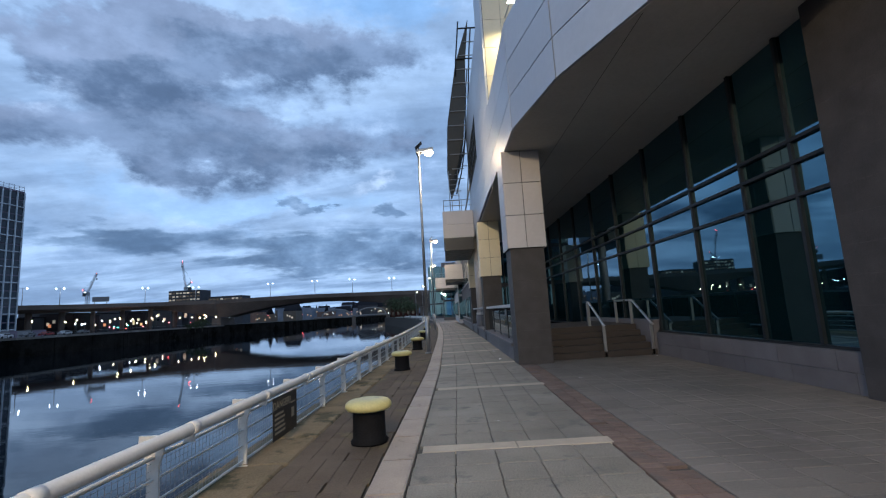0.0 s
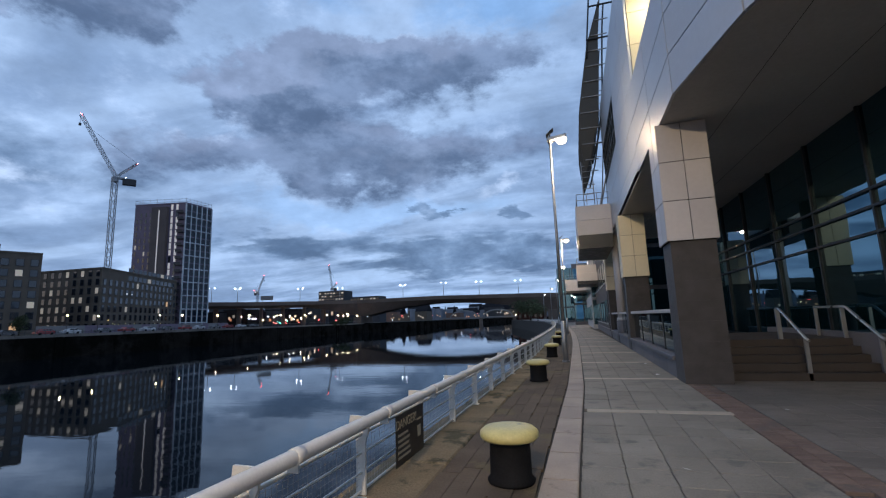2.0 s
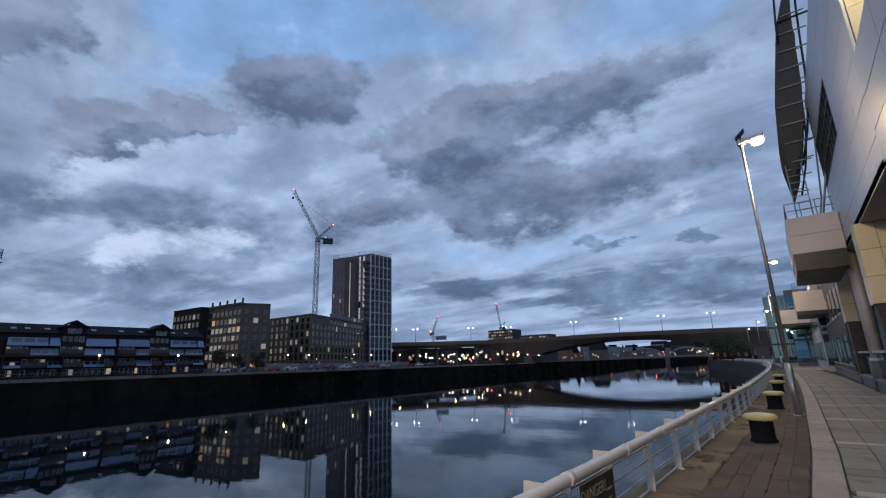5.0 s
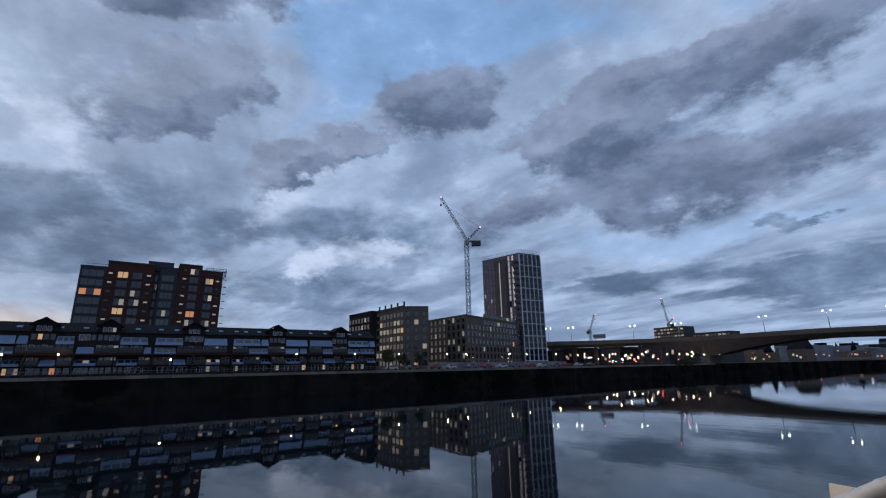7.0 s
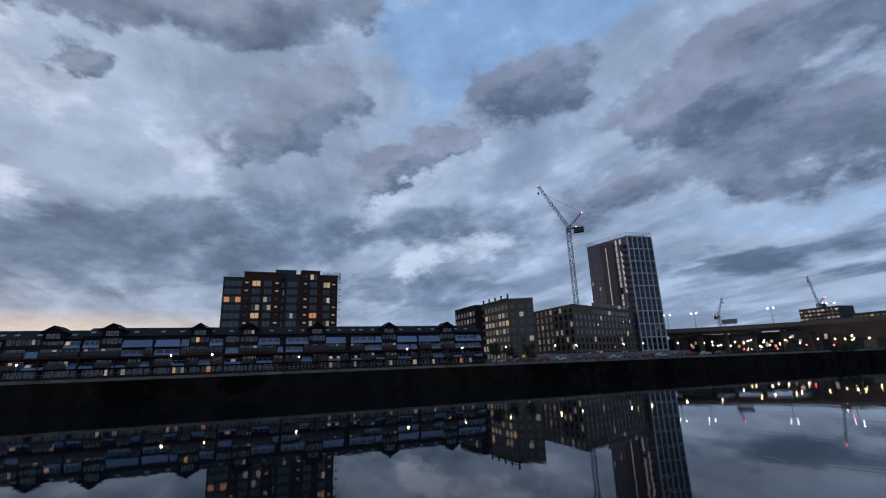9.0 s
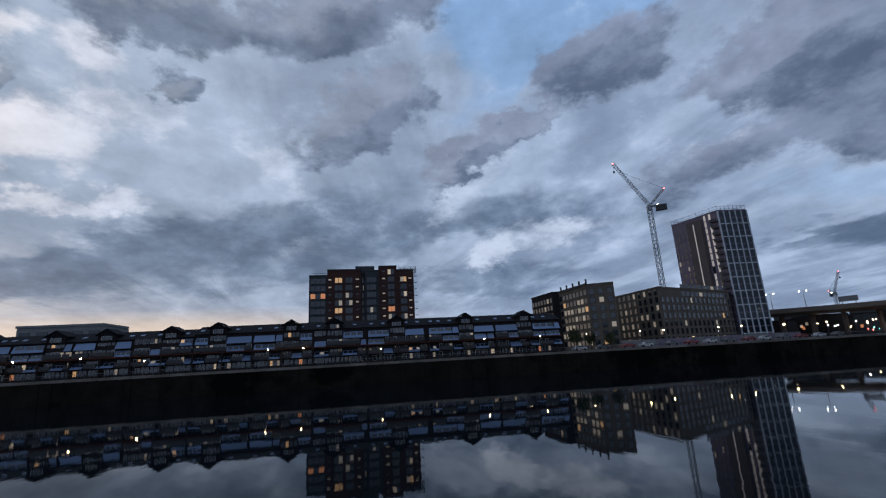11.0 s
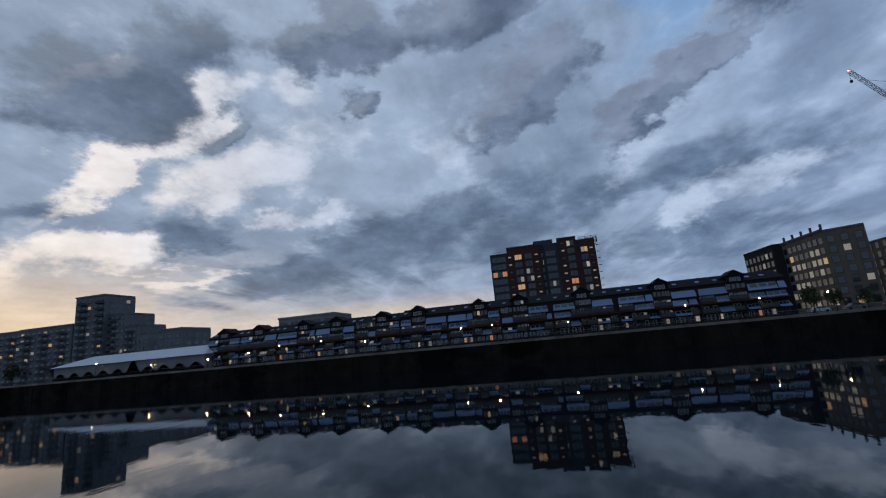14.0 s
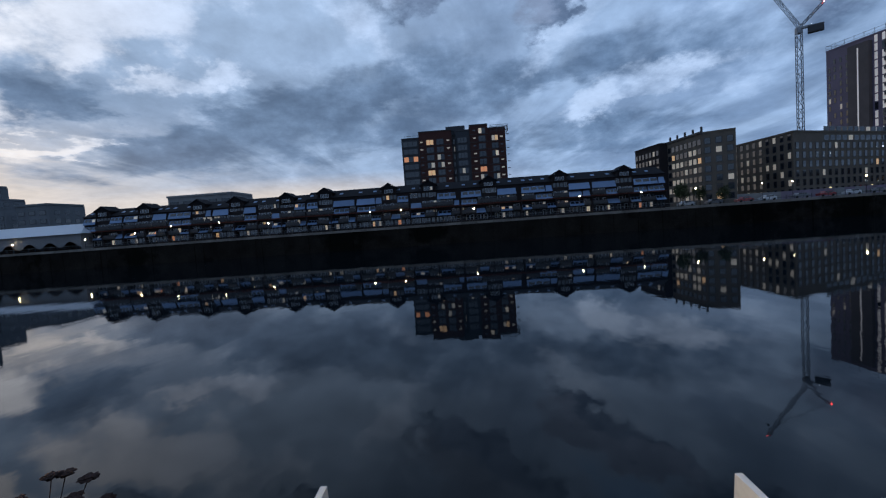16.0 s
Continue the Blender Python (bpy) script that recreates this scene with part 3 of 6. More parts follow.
# dead seed heads growing from the quay wall
weed_mat = surface("dry_seed_head", (0.035, 0.022, 0.020), 0.9, vary=0.3, scale=20)
weed = thing("dry_weed", "dry brown seed heads growing from the quay edge", "plant", at=(-2.70, 2.32, STRIP))
random.seed(8)
for k in range(11):
    dx, dy, h = random.uniform(-0.30, 0.02), random.uniform(-0.25, 0.18), random.uniform(0.42, 0.62)
    bm = bmesh.new()
    sweep(bm, [(0.02 * k - 0.1, 0, 0), (dx * 0.5, dy * 0.5, h * 0.6), (dx, dy, h)], 0.0025, 5)
    stem = part("stem", bm, weed_mat, weed)
    bm = bmesh.new()
    made = bmesh.ops.create_icosphere(bm, subdivisions=3, radius=0.026)
    for v in made["verts"]:
        swell = random.uniform(0.55, 1.35)
        v.co = Vector((dx + v.co.x * 1.5 * swell, dy + v.co.y * 1.5 * swell, h + v.co.z * 0.45 * swell))
    part("seed_head", bm, weed_mat, stem)

# ---------- waterside building ----------
SOF = 5.95
edge_plan = [(1.95, 30.0), (1.95, 16.0), (1.95, 10.75), (2.46, 8.3), (3.40, 6.0), (4.9, 3.6), (7.0, 1.4), (9.5, -0.5)]
building = thing("waterside_building", "silver panel clad riverside building with dark glazed ground floor", "building", at=(6, 14, 0))
base = Matrix.Translation((-6, -14, 0))


def bpart(name, bm, material, parent=None, label=""):
    if parent is None:
        bmesh.ops.transform(bm, matrix=base, verts=bm.verts)
        return part(name, bm, material, building, label)
    bmesh.ops.transform(bm, matrix=base, verts=bm.verts)
    return part(name, bm, material, parent, label)


# soffit
bm = bmesh.new()
top = [bm.verts.new((x, y, SOF)) for x, y in edge_plan] + [bm.verts.new(p) for p in ((12, -0.5, SOF), (12, 30, SOF))]
f = bm.faces.new(top)
bmesh.ops.extrude_face_region(bm, geom=[f])
bmesh.ops.translate(bm, vec=(0, 0, 0.25), verts=[v for v in bm.verts if v in set(top)])
bpart("soffit", bm, soffit_mat)
for x in (3.3, 4.7):
    bm = bmesh.new()
    box(bm, x, x + 0.008, 6.4 if x < 4 else 4.4, 30, SOF - 0.004, SOF - 0.001)
    bpart("soffit_joint", bm, black_joint)
# silver fascia panels in courses, following the bend in plan
fascia = [SOF, 6.82, 7.75, 8.85]
for (xa, ya), (xb, yb) in zip(edge_plan[1:], edge_plan[2:]):
    d = Vector((xb - xa, yb - ya, 0))
    n_pan = max(1, round(d.length / 2.6))
    nrm = Vector((d.y, -d.x, 0)).normalized()
    for k in range(n_pan):
        p, q = Vector((xa, ya, 0)) + d * (k / n_pan), Vector((xa, ya, 0)) + d * ((k + 1) / n_pan)
        u = d.normalized() * 0.014
        for z0, z1 in zip(fascia, fascia[1:]):
            bm = bmesh.new()
            pts = [p + u, q - u, q - u - nrm * -0.06, p + u - nrm * -0.06]
            low = [bm.verts.new((v.x, v.y, z0 + 0.013)) for v in pts]
            hi_ = [bm.verts.new((v.x, v.y, z1 - 0.013)) for v in pts]
            bm.faces.new(low), bm.faces.new(hi_)
            for i in range(4):
                bm.faces.new((low[i], low[(i + 1) % 4], hi_[(i + 1) % 4], hi_[i]))
            bpart("fascia_panel", bm, clad_mat)
bm = bmesh.new()
for (xa, ya), (xb, yb) in zip(edge_plan[1:], edge_plan[2:]):
    d = Vector((xb - xa, yb - ya, 0)).normalized()
    off = Vector((-d.y, d.x, 0)) * 0.075
    quad(bm, (xa + off.x, ya + off.y, SOF), (xb + off.x, yb + off.y, SOF), (xb + off.x, yb + off.y, 8.85), (xa + off.x, ya + off.y, 8.85))
bpart("fascia_backing", bm, black_joint)
# terrace roof behind the fascia
bm = bmesh.new()
r_top = [bm.verts.new((x + 0.08, y, 8.7)) for x, y in edge_plan[1:]] + [bm.verts.new(p) for p in ((12, -0.5, 8.7), (12, 16, 8.7))]
bm.faces.new(r_top)
bpart("terrace_roof", bm, soffit_mat)
# tall main wall, and its lit return
rows_z = [SOF + 0.02] + [6.82 + 1.16 * i for i in range(15)]
for i, (z0, z1) in enumerate(zip(rows_z, rows_z[1:])):
    for j, (y0, y1) in enumerate(((16.0, 18.2), (18.2, 21.8), (21.8, 25.4), (25.4, 29.0))):
        if (j in (2, 3) and 8.7 < z0 < 11.4) or (j and z1 > 13.8) or z1 > 17.5:
            continue
        bm = bmesh.new()
        box(bm, 1.95, 2.02, y0 + 0.008, y1 - 0.008, z0 + 0.008, z1 - 0.008)
        bpart("wall_panel", bm, clad_mat)
    if 7.7 < z0 < 16.0:
        for x0, x1 in ((2.03, 2.72), (2.72, 3.41), (3.41, 4.1), (4.1, 4.8)):
            bm = bmesh.new()
            box(bm, x0 + 0.008, x1 - 0.008, 15.98, 16.04, z0 + 0.008, z1 - 0.008)
            bpart("return_panel", bm, cream_clad, None, "cream cladding panel lit from above")
bm = bmesh.new()
box(bm, 2.03, 12, 18.2, 29.0, SOF + 0.3, 13.74)
bpart("core_wall", bm, black_joint)
bm = bmesh.new()
box(bm, 2.03, 12, 16.05, 18.19, SOF + 0.3, 17.2)
bpart("core_wall", bm, black_joint)
# framed window screen in the main wall
bm = bmesh.new()
for y in [21.9 + 0.87 * i for i in range(9)]:
    box(bm, 1.96, 2.0, y, y + 0.09, 9.14, 11.46)
for z in (9.14, 9.9, 10.66, 11.38):
    box(bm, 1.95, 1.99, 21.9, 28.95, z, z + 0.08)
bpart("window_frame", bm, mullion_mat)
bm = bmesh.new()
box(bm, 2.0, 2.02, 21.9, 28.95, 9.14, 11.46)
bpart("window_glass", bm, dark_glass)

# piers: dark granite below, pale panels above
for k, py in enumerate((12.30, 22.40, 33.5)):
    pier = thing("granite_pier", "square pier of dark granite with pale metal cladding above", "pillar", "building piers", at=(2.32, py + 0.5, 0))
    for c in range(7):
        bm = bmesh.new()
        box(bm, -0.47, 0.47, -0.44, 0.44, 0.45 * c, 0.45 * c + 0.4485)
        part("granite_block", bm, dark_stone, pier)
    bm = bmesh.new()
    box(bm, -0.50, 0.50, -0.47, 0.47, 3.15, SOF)
    part("core", bm, black_joint, pier)
    for r in range(3):
        z0, z1 = 3.16 + 0.93 * r, 3.16 + 0.93 * (r + 1) - 0.014
        for c in range(2):
            for side in range(4):
                bm = bmesh.new()
                w = 0.52 if side % 2 == 0 else 0.50
                o = 0.50 if side % 2 == 0 else 0.52
                box(bm, -w + c * w + (0.007 if c else 0), (c * w) - (0 if c else 0.007), -o - 0.02, -o + 0.01, z0, z1, 0.003, Matrix.Rotation(radians(90 * side), 4, "Z"))
                part("cladding_panel", bm, cream_clad if k else pier_clad_mat, pier)
# round column further on
col = thing("round_column", "smooth pale round steel column", "column", at=(2.1, 28.0, 0))
bm = bmesh.new()
rod(bm, (0, 0, 1.3), (0, 0, SOF), 0.24, n=24)
rod(bm, (0, 0, 1.2), (0, 0, 1.34), 0.30, n=24)
part("shaft", bm, pier_clad_mat, col)
bm = bmesh.new()
rod(bm, (0, 0, 0), (0, 0, 1.2), 0.32, n=24)
part("base", bm, plinth_stone, col)

# glazed ground floor wall with plinth
GX = 5.98
for k in range(8):
    for c in range(2):
        bm = bmesh.new()
        y0 = 3.0 + 1.24 * k + (0.3 if c else 0)
        box(bm, GX - 0.12, GX + 0.2, y0 + 0.003, min(y0 + 1.237, 12.9), 0.31 * c, 0.31 * c + 0.307, 0.004)
        bpart("plinth_stone", bm, plinth_stone)
glazing = thing("glazed_wall", "dark teal tinted glass curtain wall with slim mullions", "curtain wall", at=(GX, 12, 0.62))
gb = Matrix.Translation((-GX, -12, -0.62))
mull = [6.55, 7.34, 8.65, 10.5, 12.8, 15.3, 17.8, 20.3, 22.8, 25.3, 27.8, 30.0]
zs = [0.64, 3.12, 3.68, 4.06, SOF]
for ya, yb in zip(mull, mull[1:]):
    for z0, z1 in zip(zs, zs[1:]):
        bm = bmesh.new()
        box(bm, GX + 0.03, GX + 0.045, ya + 0.03, yb - 0.03, z0 + 0.02, z1 - 0.02)
        bmesh.ops.transform(bm, matrix=gb, verts=bm.verts)
        part("pane", bm, dark_glass, glazing)
for y in mull:
    bm = bmesh.new()
    box(bm, GX - 0.03, GX + 0.08, y - 0.035, y + 0.035, 0.62, SOF)
    bmesh.ops.transform(bm, matrix=gb, verts=bm.verts)
    part("mullion", bm, mullion_mat, glazing)
for z in zs[:-1]:
    bm = bmesh.new()
    box(bm, GX - 0.045, GX + 0.08, 6.5, 30, z - 0.03, z + 0.03)
    bmesh.ops.transform(bm, matrix=gb, verts=bm.verts)
    part("transom", bm, mullion_mat, glazing)
# granite corner mass nearest the viewer, and interior shell with its shade painted near-black
for c in range(14):
    for k, (y0, y1) in enumerate(((3.2, 4.3), (4.3, 5.4), (5.4, 6.5))):
        bm = bmesh.new()
        box(bm, 5.78, 8.2, y0, y1 - 0.0015, 0.43 * c, min(0.43 * c + 0.4285, SOF - 0.004))
        bpart("granite_block", bm, dark_stone)
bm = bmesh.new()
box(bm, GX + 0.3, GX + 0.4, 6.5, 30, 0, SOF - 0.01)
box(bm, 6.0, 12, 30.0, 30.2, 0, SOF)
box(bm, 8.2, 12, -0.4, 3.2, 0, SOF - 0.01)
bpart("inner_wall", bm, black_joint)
# entrance steps, landing, handrails
stair = thing("entrance_steps", "dark granite entrance steps up to a landing", "steps", at=(4.4, 13, 0))
sb = Matrix.Translation((-4.4, -13, 0))
for k in range(5):
    bm = bmesh.new()
    box(bm, 2.92, 5.84, 12.9 + 0.30 * k, 12.9 + 0.30 * (k + 1) + (3.8 if k == 4 else 0.02), 0.165 * k if k < 4 else 0.0, 0.165 * (k + 1), 0.006, sb)
    part("step", bm, step_mat, stair)
    if k:
        bm = bmesh.new()
        box(bm, 2.92, 5.84, 12.94 + 0.30 * k, 14.4, 0, 0.165 * k, 0, sb)
        part("riser_core", bm, step_mat, stair)
for x, run in ((4.40, 1.30), (5.74, 2.6)):
    hr = thing("handrail", "brushed steel stair handrail beside the entrance steps", "handrail", "stair handrails", at=(x, 12.9, 0))
    bm = bmesh.new()
    sweep(bm, [(0, -0.12, 0.86), (0, 0.0, 0.90), (0, 1.12, 1.54), (0, 1.22, 1.56), (0, run, 1.56)], 0.032, 10)
    part("grip", bm, rail_metal, hr)
    for y, z0, z1 in ((0.02, 0, 0.90), (1.30, 0.66, 1.55), (run - 0.05, 0.80, 1.55)):
        bm = bmesh.new()
        box(bm, -0.04, 0.04, y - 0.02, y + 0.02, z0, z1, 0.004)
        part("upright", bm, galv_mat, hr)
bm = bmesh.new()
box(bm, 5.80, 6.02, 12.92, 19.0, 0.0, 0.96, 0.006, sb)
part("cheek_wall", bm, plinth_stone, stair)
# low wall with coping and glass guard between the piers
for y0, y1 in ((13.3, 22.35), (23.3, 33.4), (34.5, 60.0)):
    gw = thing("terrace_wall", "low grey stone wall with dark glass guard and metal coping rail", "wall", "terrace walls", at=(1.95, (y0 + y1) / 2, 0))
    wb = Matrix.Translation((-1.95, -(y0 + y1) / 2, 0))
    n = round((y1 - y0) / 1.2)
    for k in range(n):
        bm = bmesh.new()
        box(bm, 1.86, 2.2, y0 + k * (y1 - y0) / n + 0.003, y0 + (k + 1) * (y1 - y0) / n - 0.003, 0, 0.42, 0.005, wb)
        part("wall_stone", bm, plinth_stone, gw)
    bm = bmesh.new()
    box(bm, 1.80, 2.26, y0, y1, 0.42, 0.52, 0.01, wb)
    part("coping", bm, plinth_stone, gw)
    for k in range(n // 2):
        bm = bmesh.new()
        h = (y1 - y0) / (n // 2)
        box(bm, 2.05, 2.07, y0 + k * h + 0.04, y0 + (k + 1) * h - 0.04, 0.56, 1.52, 0, wb)
        part("guard_glass", bm, dark_glass, gw)
        bm = bmesh.new()
        box(bm, 2.03, 2.09, y0 + k * h - 0.03, y0 + k * h + 0.03, 0.52, 1.55, 0, wb)
        part("guard_post", bm, mullion_mat, gw)
    bm = bmesh.new()
    box(bm, 1.93, 2.17, y0, y1, 1.54, 1.64, 0.01, wb)
    part("guard_rail", bm, pier_clad_mat, gw)

# projecting boxes along the river front
for k, (y0, y1, z0, z1, x0) in enumerate(((27.0, 33.0, 5.95, 7.62, 0.06), (48, 54, 4.9, 6.5, 0.0), (72, 78, 5.2, 6.9, -1.6))):
    bay = thing("projecting_bay", "pale metal clad bay jutting out over the promenade", "building bay", "projecting bays", at=(1.0, y0, z0))
    for r in range(2):
        h = (z1 - z0) / 2
        bm = bmesh.new()
        box(bm, x0 - 1.0, 0.93, 0, y1 - y0, r * h + 0.006, (r + 1) * h - 0.006, 0.004)
        part("cladding_band", bm, pier_clad_mat, bay)
    bm = bmesh.new()
    box(bm, x0 - 0.97, 0.9, 0.03, y1 - y0 - 0.03, -0.75 if k == 0 else -0.3, 0.01)
    part("underside", bm, mullion_mat, bay)
    bm = bmesh.new()
    for yy in (0.06, y1 - y0 - 0.06):
        for zz in (0.35, 0.7):
            rod(bm, (x0 - 0.9, yy, z1 - z0 + zz), (0.9, yy, z1 - z0 + zz), 0.02, n=6)
        for i in range(4):
            rod(bm, (x0 - 0.9 + 0.55 * i, yy, z1 - z0), (x0 - 0.9 + 0.55 * i, yy, z1 - z0 + 0.72), 0.02, n=6)
    for zz in (0.35, 0.7):
        rod(bm, (x0 - 0.9, 0.06, z1 - z0 + zz), (x0 - 0.9, y1 - y0 - 0.06, z1 - z0 + zz), 0.02, n=6)
    part("roof_rail", bm, galv_mat, bay)
# curved sun screen with ladder brackets
screen = thing("curved_sun_screen", "tall curved dark metal sun screen on steel brackets", "sun screen", at=(1.95, 28.0, 8.0))
OUTER = ((1.95, 0.82), (4.0, 0.62), (5.5, 0.70), (7.2, 1.0), (9.9, 1.5), (13.0, 2.5))
WIDTH = ((1.95, 0.05), (3.1, 0.6), (4.8, 1.12), (6.4, 1.08), (9.6, 0.72), (13.0, 0.03))


def along(rows, z):
    """Straight run between (height, value) rows."""
    for (za, va), (zb, vb) in zip(rows, rows[1:]):
        if z <= zb:
            return va + (vb - va) * max(0.0, z - za) / (zb - za)
    return rows[-1][1]


for j in range(5):
    bm = bmesh.new()
    zs_fin = [1.95 + 11.05 * i / 20 for i in range(21)]
    side_a = [(along(OUTER, z) - 1.95, z) for z in zs_fin]
    side_b = [(along(OUTER, z) + along(WIDTH, z) - 1.95, z) for z in zs_fin]
    ring = [[bm.verts.new((x, 1.3 * j + dy, z)) for x, z in edge_] for edge_, dy in ((side_a, 0), (side_b, 0), (side_b, 0.07), (side_a, 0.07))]
    for a, b2 in zip(ring, ring[1:] + ring[:1]):
        for i in range(20):
            bm.faces.new((a[i], a[i + 1], b2[i + 1], b2[i]))
    part("fin", bm, fin_mat, screen)
# inner stay, raking posts, and rungs that tie the fins back
for y in (0.25, 5.45):
    bm = bmesh.new()
    sweep(bm, [(along(OUTER, z) + along(WIDTH, z) - 1.95 + 0.22, y, z) for z in (2.4, 4.0, 5.5, 7.0, 9.0, 11.0, 12.6)], 0.05, 8)
    part("stay", bm, mullion_mat, screen)
    bm = bmesh.new()
    sweep(bm, [(-0.45, y, -0.36), (0.10, y, 2.0), (0.55, y, 6.5), (0.95, y, 10.0), (1.45, y, 12.6)], 0.045, 8)
    part("raking_post", bm, galv_mat, screen)
for k in range(10):
    z = 2.6 + 0.98 * k
    for y in (-0.03, 5.36):
        x0, x1 = along(OUTER, z) - 1.95 + 0.10, along(OUTER, z) + along(WIDTH, z) - 1.95 + 0.5
        bm = bmesh.new()
        rod(bm, (x0, y, z), (x1, y, z), 0.035, n=8)
        part("bracket", bm, galv_mat, screen)
for z, x0, x1 in ((10.2, -0.45, 1.05), (12.4, -0.15, 1.45)):
    bm = bmesh.new()
    rod(bm, (x0, -0.05, z), (x1, -0.05, z), 0.055, n=8)
    part("bracket", bm, mullion_mat, screen)
bm = bmesh.new()
sweep(bm, [(-0.50, -0.05, 9.0), (-0.40, -0.05, 10.2), (-0.15, -0.05, 12.4), (-0.10, -0.05, 12.9)], 0.05, 8)
part("mast", bm, mullion_mat, screen)
for x in (-1.35, -0.75):
    bm = bmesh.new()
    rod(bm, (x, 0.3, -0.38), (x, 0.3, 2.6), 0.028, n=6)
    part("ladder_rail", bm, galv_mat, screen)
for i in range(8):
    bm = bmesh.new()
    rod(bm, (-1.35, 0.3, -0.1 + 0.35 * i), (-0.75, 0.3, -0.1 + 0.35 * i), 0.02, n=6)
    part("rung", bm, galv_mat, screen)
# continuing blocks down the promenade
for y0, y1, x0, h, mt in ((36, 54.2, 1.9, 9.0, dark_stone), (54.2, 78.3, 1.4, 8.0, clad_mat), (78.3, 104, -0.6, 10.0, plinth_stone), (106, 150, -4.0, 12, plinth_stone)):
    blk = thing("promenade_block", "grey clad riverside block with dark window bays", "building", "promenade blocks", at=(x0 + 5, (y0 + y1) / 2, 0))
    hl = (y1 - y0) / 2
    bm = bmesh.new()
    box(bm, -5, 6, -hl, hl, 0.0, h, 0.02)
    part("wall", bm, mt, blk)
    for i in range(4):
        for z in range(int(h / 3)):
            bm = bmesh.new()
            box(bm, -4.9 + 1.4 * i, -3.6 + 1.4 * i, -hl - 0.03, -hl + 0.02, 0.5 + 3 * z, 3.2 + 3 * z)
            part("end_pane", bm, dark_glass, blk)
    n = int((y1 - y0) / 3)
    for i in range(n):
        for z in range(int(h / 3)):
            bm = bmesh.new()
            y = -hl + (i + 0.2) * (2 * hl / n)
            box(bm, -5.03, -4.98, y, y + 2 * hl / n * 0.6, 0.9 + 3 * z, 2.6 + 3 * z)
            part("window", bm, dark_glass, blk)
            bm = bmesh.new()
            box(bm, -5.06, -5.0, y - 0.06, y + 2 * hl / n * 0.6 + 0.06, 0.8 + 3 * z, 0.9 + 3 * z)
            part("sill", bm, galv_mat, blk)
# upper floodlight over the terrace return wall
fl = thing("floodlight", "small bright wall floodlight on a bracket", "floodlight", at=(2.9, 14.6, 12.3))
bm = bmesh.new()
box(bm, -0.15, 0.15, -0.09, 0.09, 0.0, 0.16, 0.02)
part("housing", bm, galv_mat, fl)
bm = bmesh.new()
rod(bm, (0, 0.09, 0.1), (0, 1.45, 0.4), 0.025, n=8)
part("arm", bm, galv_mat, fl)
bm = bmesh.new()
box(bm, -0.13, 0.13, -0.075, 0.075, -0.012, -0.002)
part("lens", bm, lamp_glow, fl)
ld = bpy.data.lights.new("floodlight_beam", "SPOT")
ld.energy, ld.color, ld.spot_size, ld.spot_blend, ld.shadow_soft_size = 380.0, (1.0, 0.76, 0.38), radians(130), 0.6, 0.1
lo_ = new("floodlight_beam", ld)
lo_.matrix_world = look((2.9, 14.6, 12.25), (2.8, 16.2, 8.5))
# litter on the paving
random.seed(11)
for x, y in ((1.6, 16.5), (1.55, 13.9), (5.6, 12.5), (0.6, 6.4), (2.7, 9.6)):
    bm = bmesh.new()
    c = [(random.uniform(-0.07, 0.07), random.uniform(-0.05, 0.05), random.uniform(0.004, 0.03)) for _ in range(5)]
    vs = [bm.verts.new(p) for p in c]
    for tri in ((0, 1, 2), (0, 2, 3), (0, 3, 4)):
        bm.faces.new([vs[i] for i in tri])
    ob = solid("litter_scrap", bm, litter_mat, "crumpled white paper scrap on the paving", "litter", "litter scraps")
    ob.location = (x, y, 0.004)


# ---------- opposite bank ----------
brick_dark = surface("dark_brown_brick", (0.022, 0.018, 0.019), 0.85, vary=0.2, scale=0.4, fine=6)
brick_red = surface("red_brick", (0.070, 0.027, 0.021), 0.85, vary=0.2, scale=0.4, fine=6)
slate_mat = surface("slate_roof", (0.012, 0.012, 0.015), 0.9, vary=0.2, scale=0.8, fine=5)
# blue grey metal, made bluer to carry the reflected sky in its base colour
sky_tinted_metal = surface("sky_tinted_metal_sheet", (0.125, 0.185, 0.30), 0.40, 0.25, vary=0.08, scale=0.5, fine=6, per_object=0.12)
grey_render = surface("grey_render", (0.05, 0.052, 0.058), 0.8, vary=0.12, scale=0.3, fine=4)
pale_render = surface("pale_render", (0.18, 0.18, 0.185), 0.75, vary=0.1, scale=0.3, fine=4)
tan_brick = surface("tan_brick", (0.115, 0.096, 0.078), 0.85, vary=0.15, scale=0.3, fine=5)
purple_wrap = surface("dusky_purple_board", (0.135, 0.108, 0.150), 0.7, vary=0.15, scale=0.3, fine=4)
core_board = surface("brown_grey_core_board", (0.105, 0.088, 0.085), 0.75, vary=0.12, scale=0.3, fine=4)
flat_render = surface("pale_flats_render", (0.125, 0.132, 0.142), 0.75, vary=0.12, scale=0.2, fine=3)
city_brick = surface("distant_brown_stone", (0.16, 0.105, 0.085), 0.85, vary=0.2, scale=0.1, fine=1.0)
# grey stone with the blue haze of distance mixed into its colour
hazy_city_stone = surface("distant_haze_grey_stone", (0.17, 0.19, 0.23), 0.85, vary=0.2, scale=0.1, fine=1.0)
grid_white = surface("white_grid_facade", (0.50, 0.53, 0.57), 0.55, vary=0.08, scale=0.3)
white_frame = surface("white_window_frame", (0.34, 0.35, 0.37), 0.5, vary=0.08)
far_glass = glassy("far_window_glass", (0.012, 0.016, 0.022), 0.06, 0.6, 1.60)
tower_glass = glassy("deep_blue_tower_glass", (0.008, 0.015, 0.026), 0.05, 0.45, 1.45)
dark_frame = surface("dark_frame", (0.03, 0.03, 0.034), 0.6, vary=0.15)
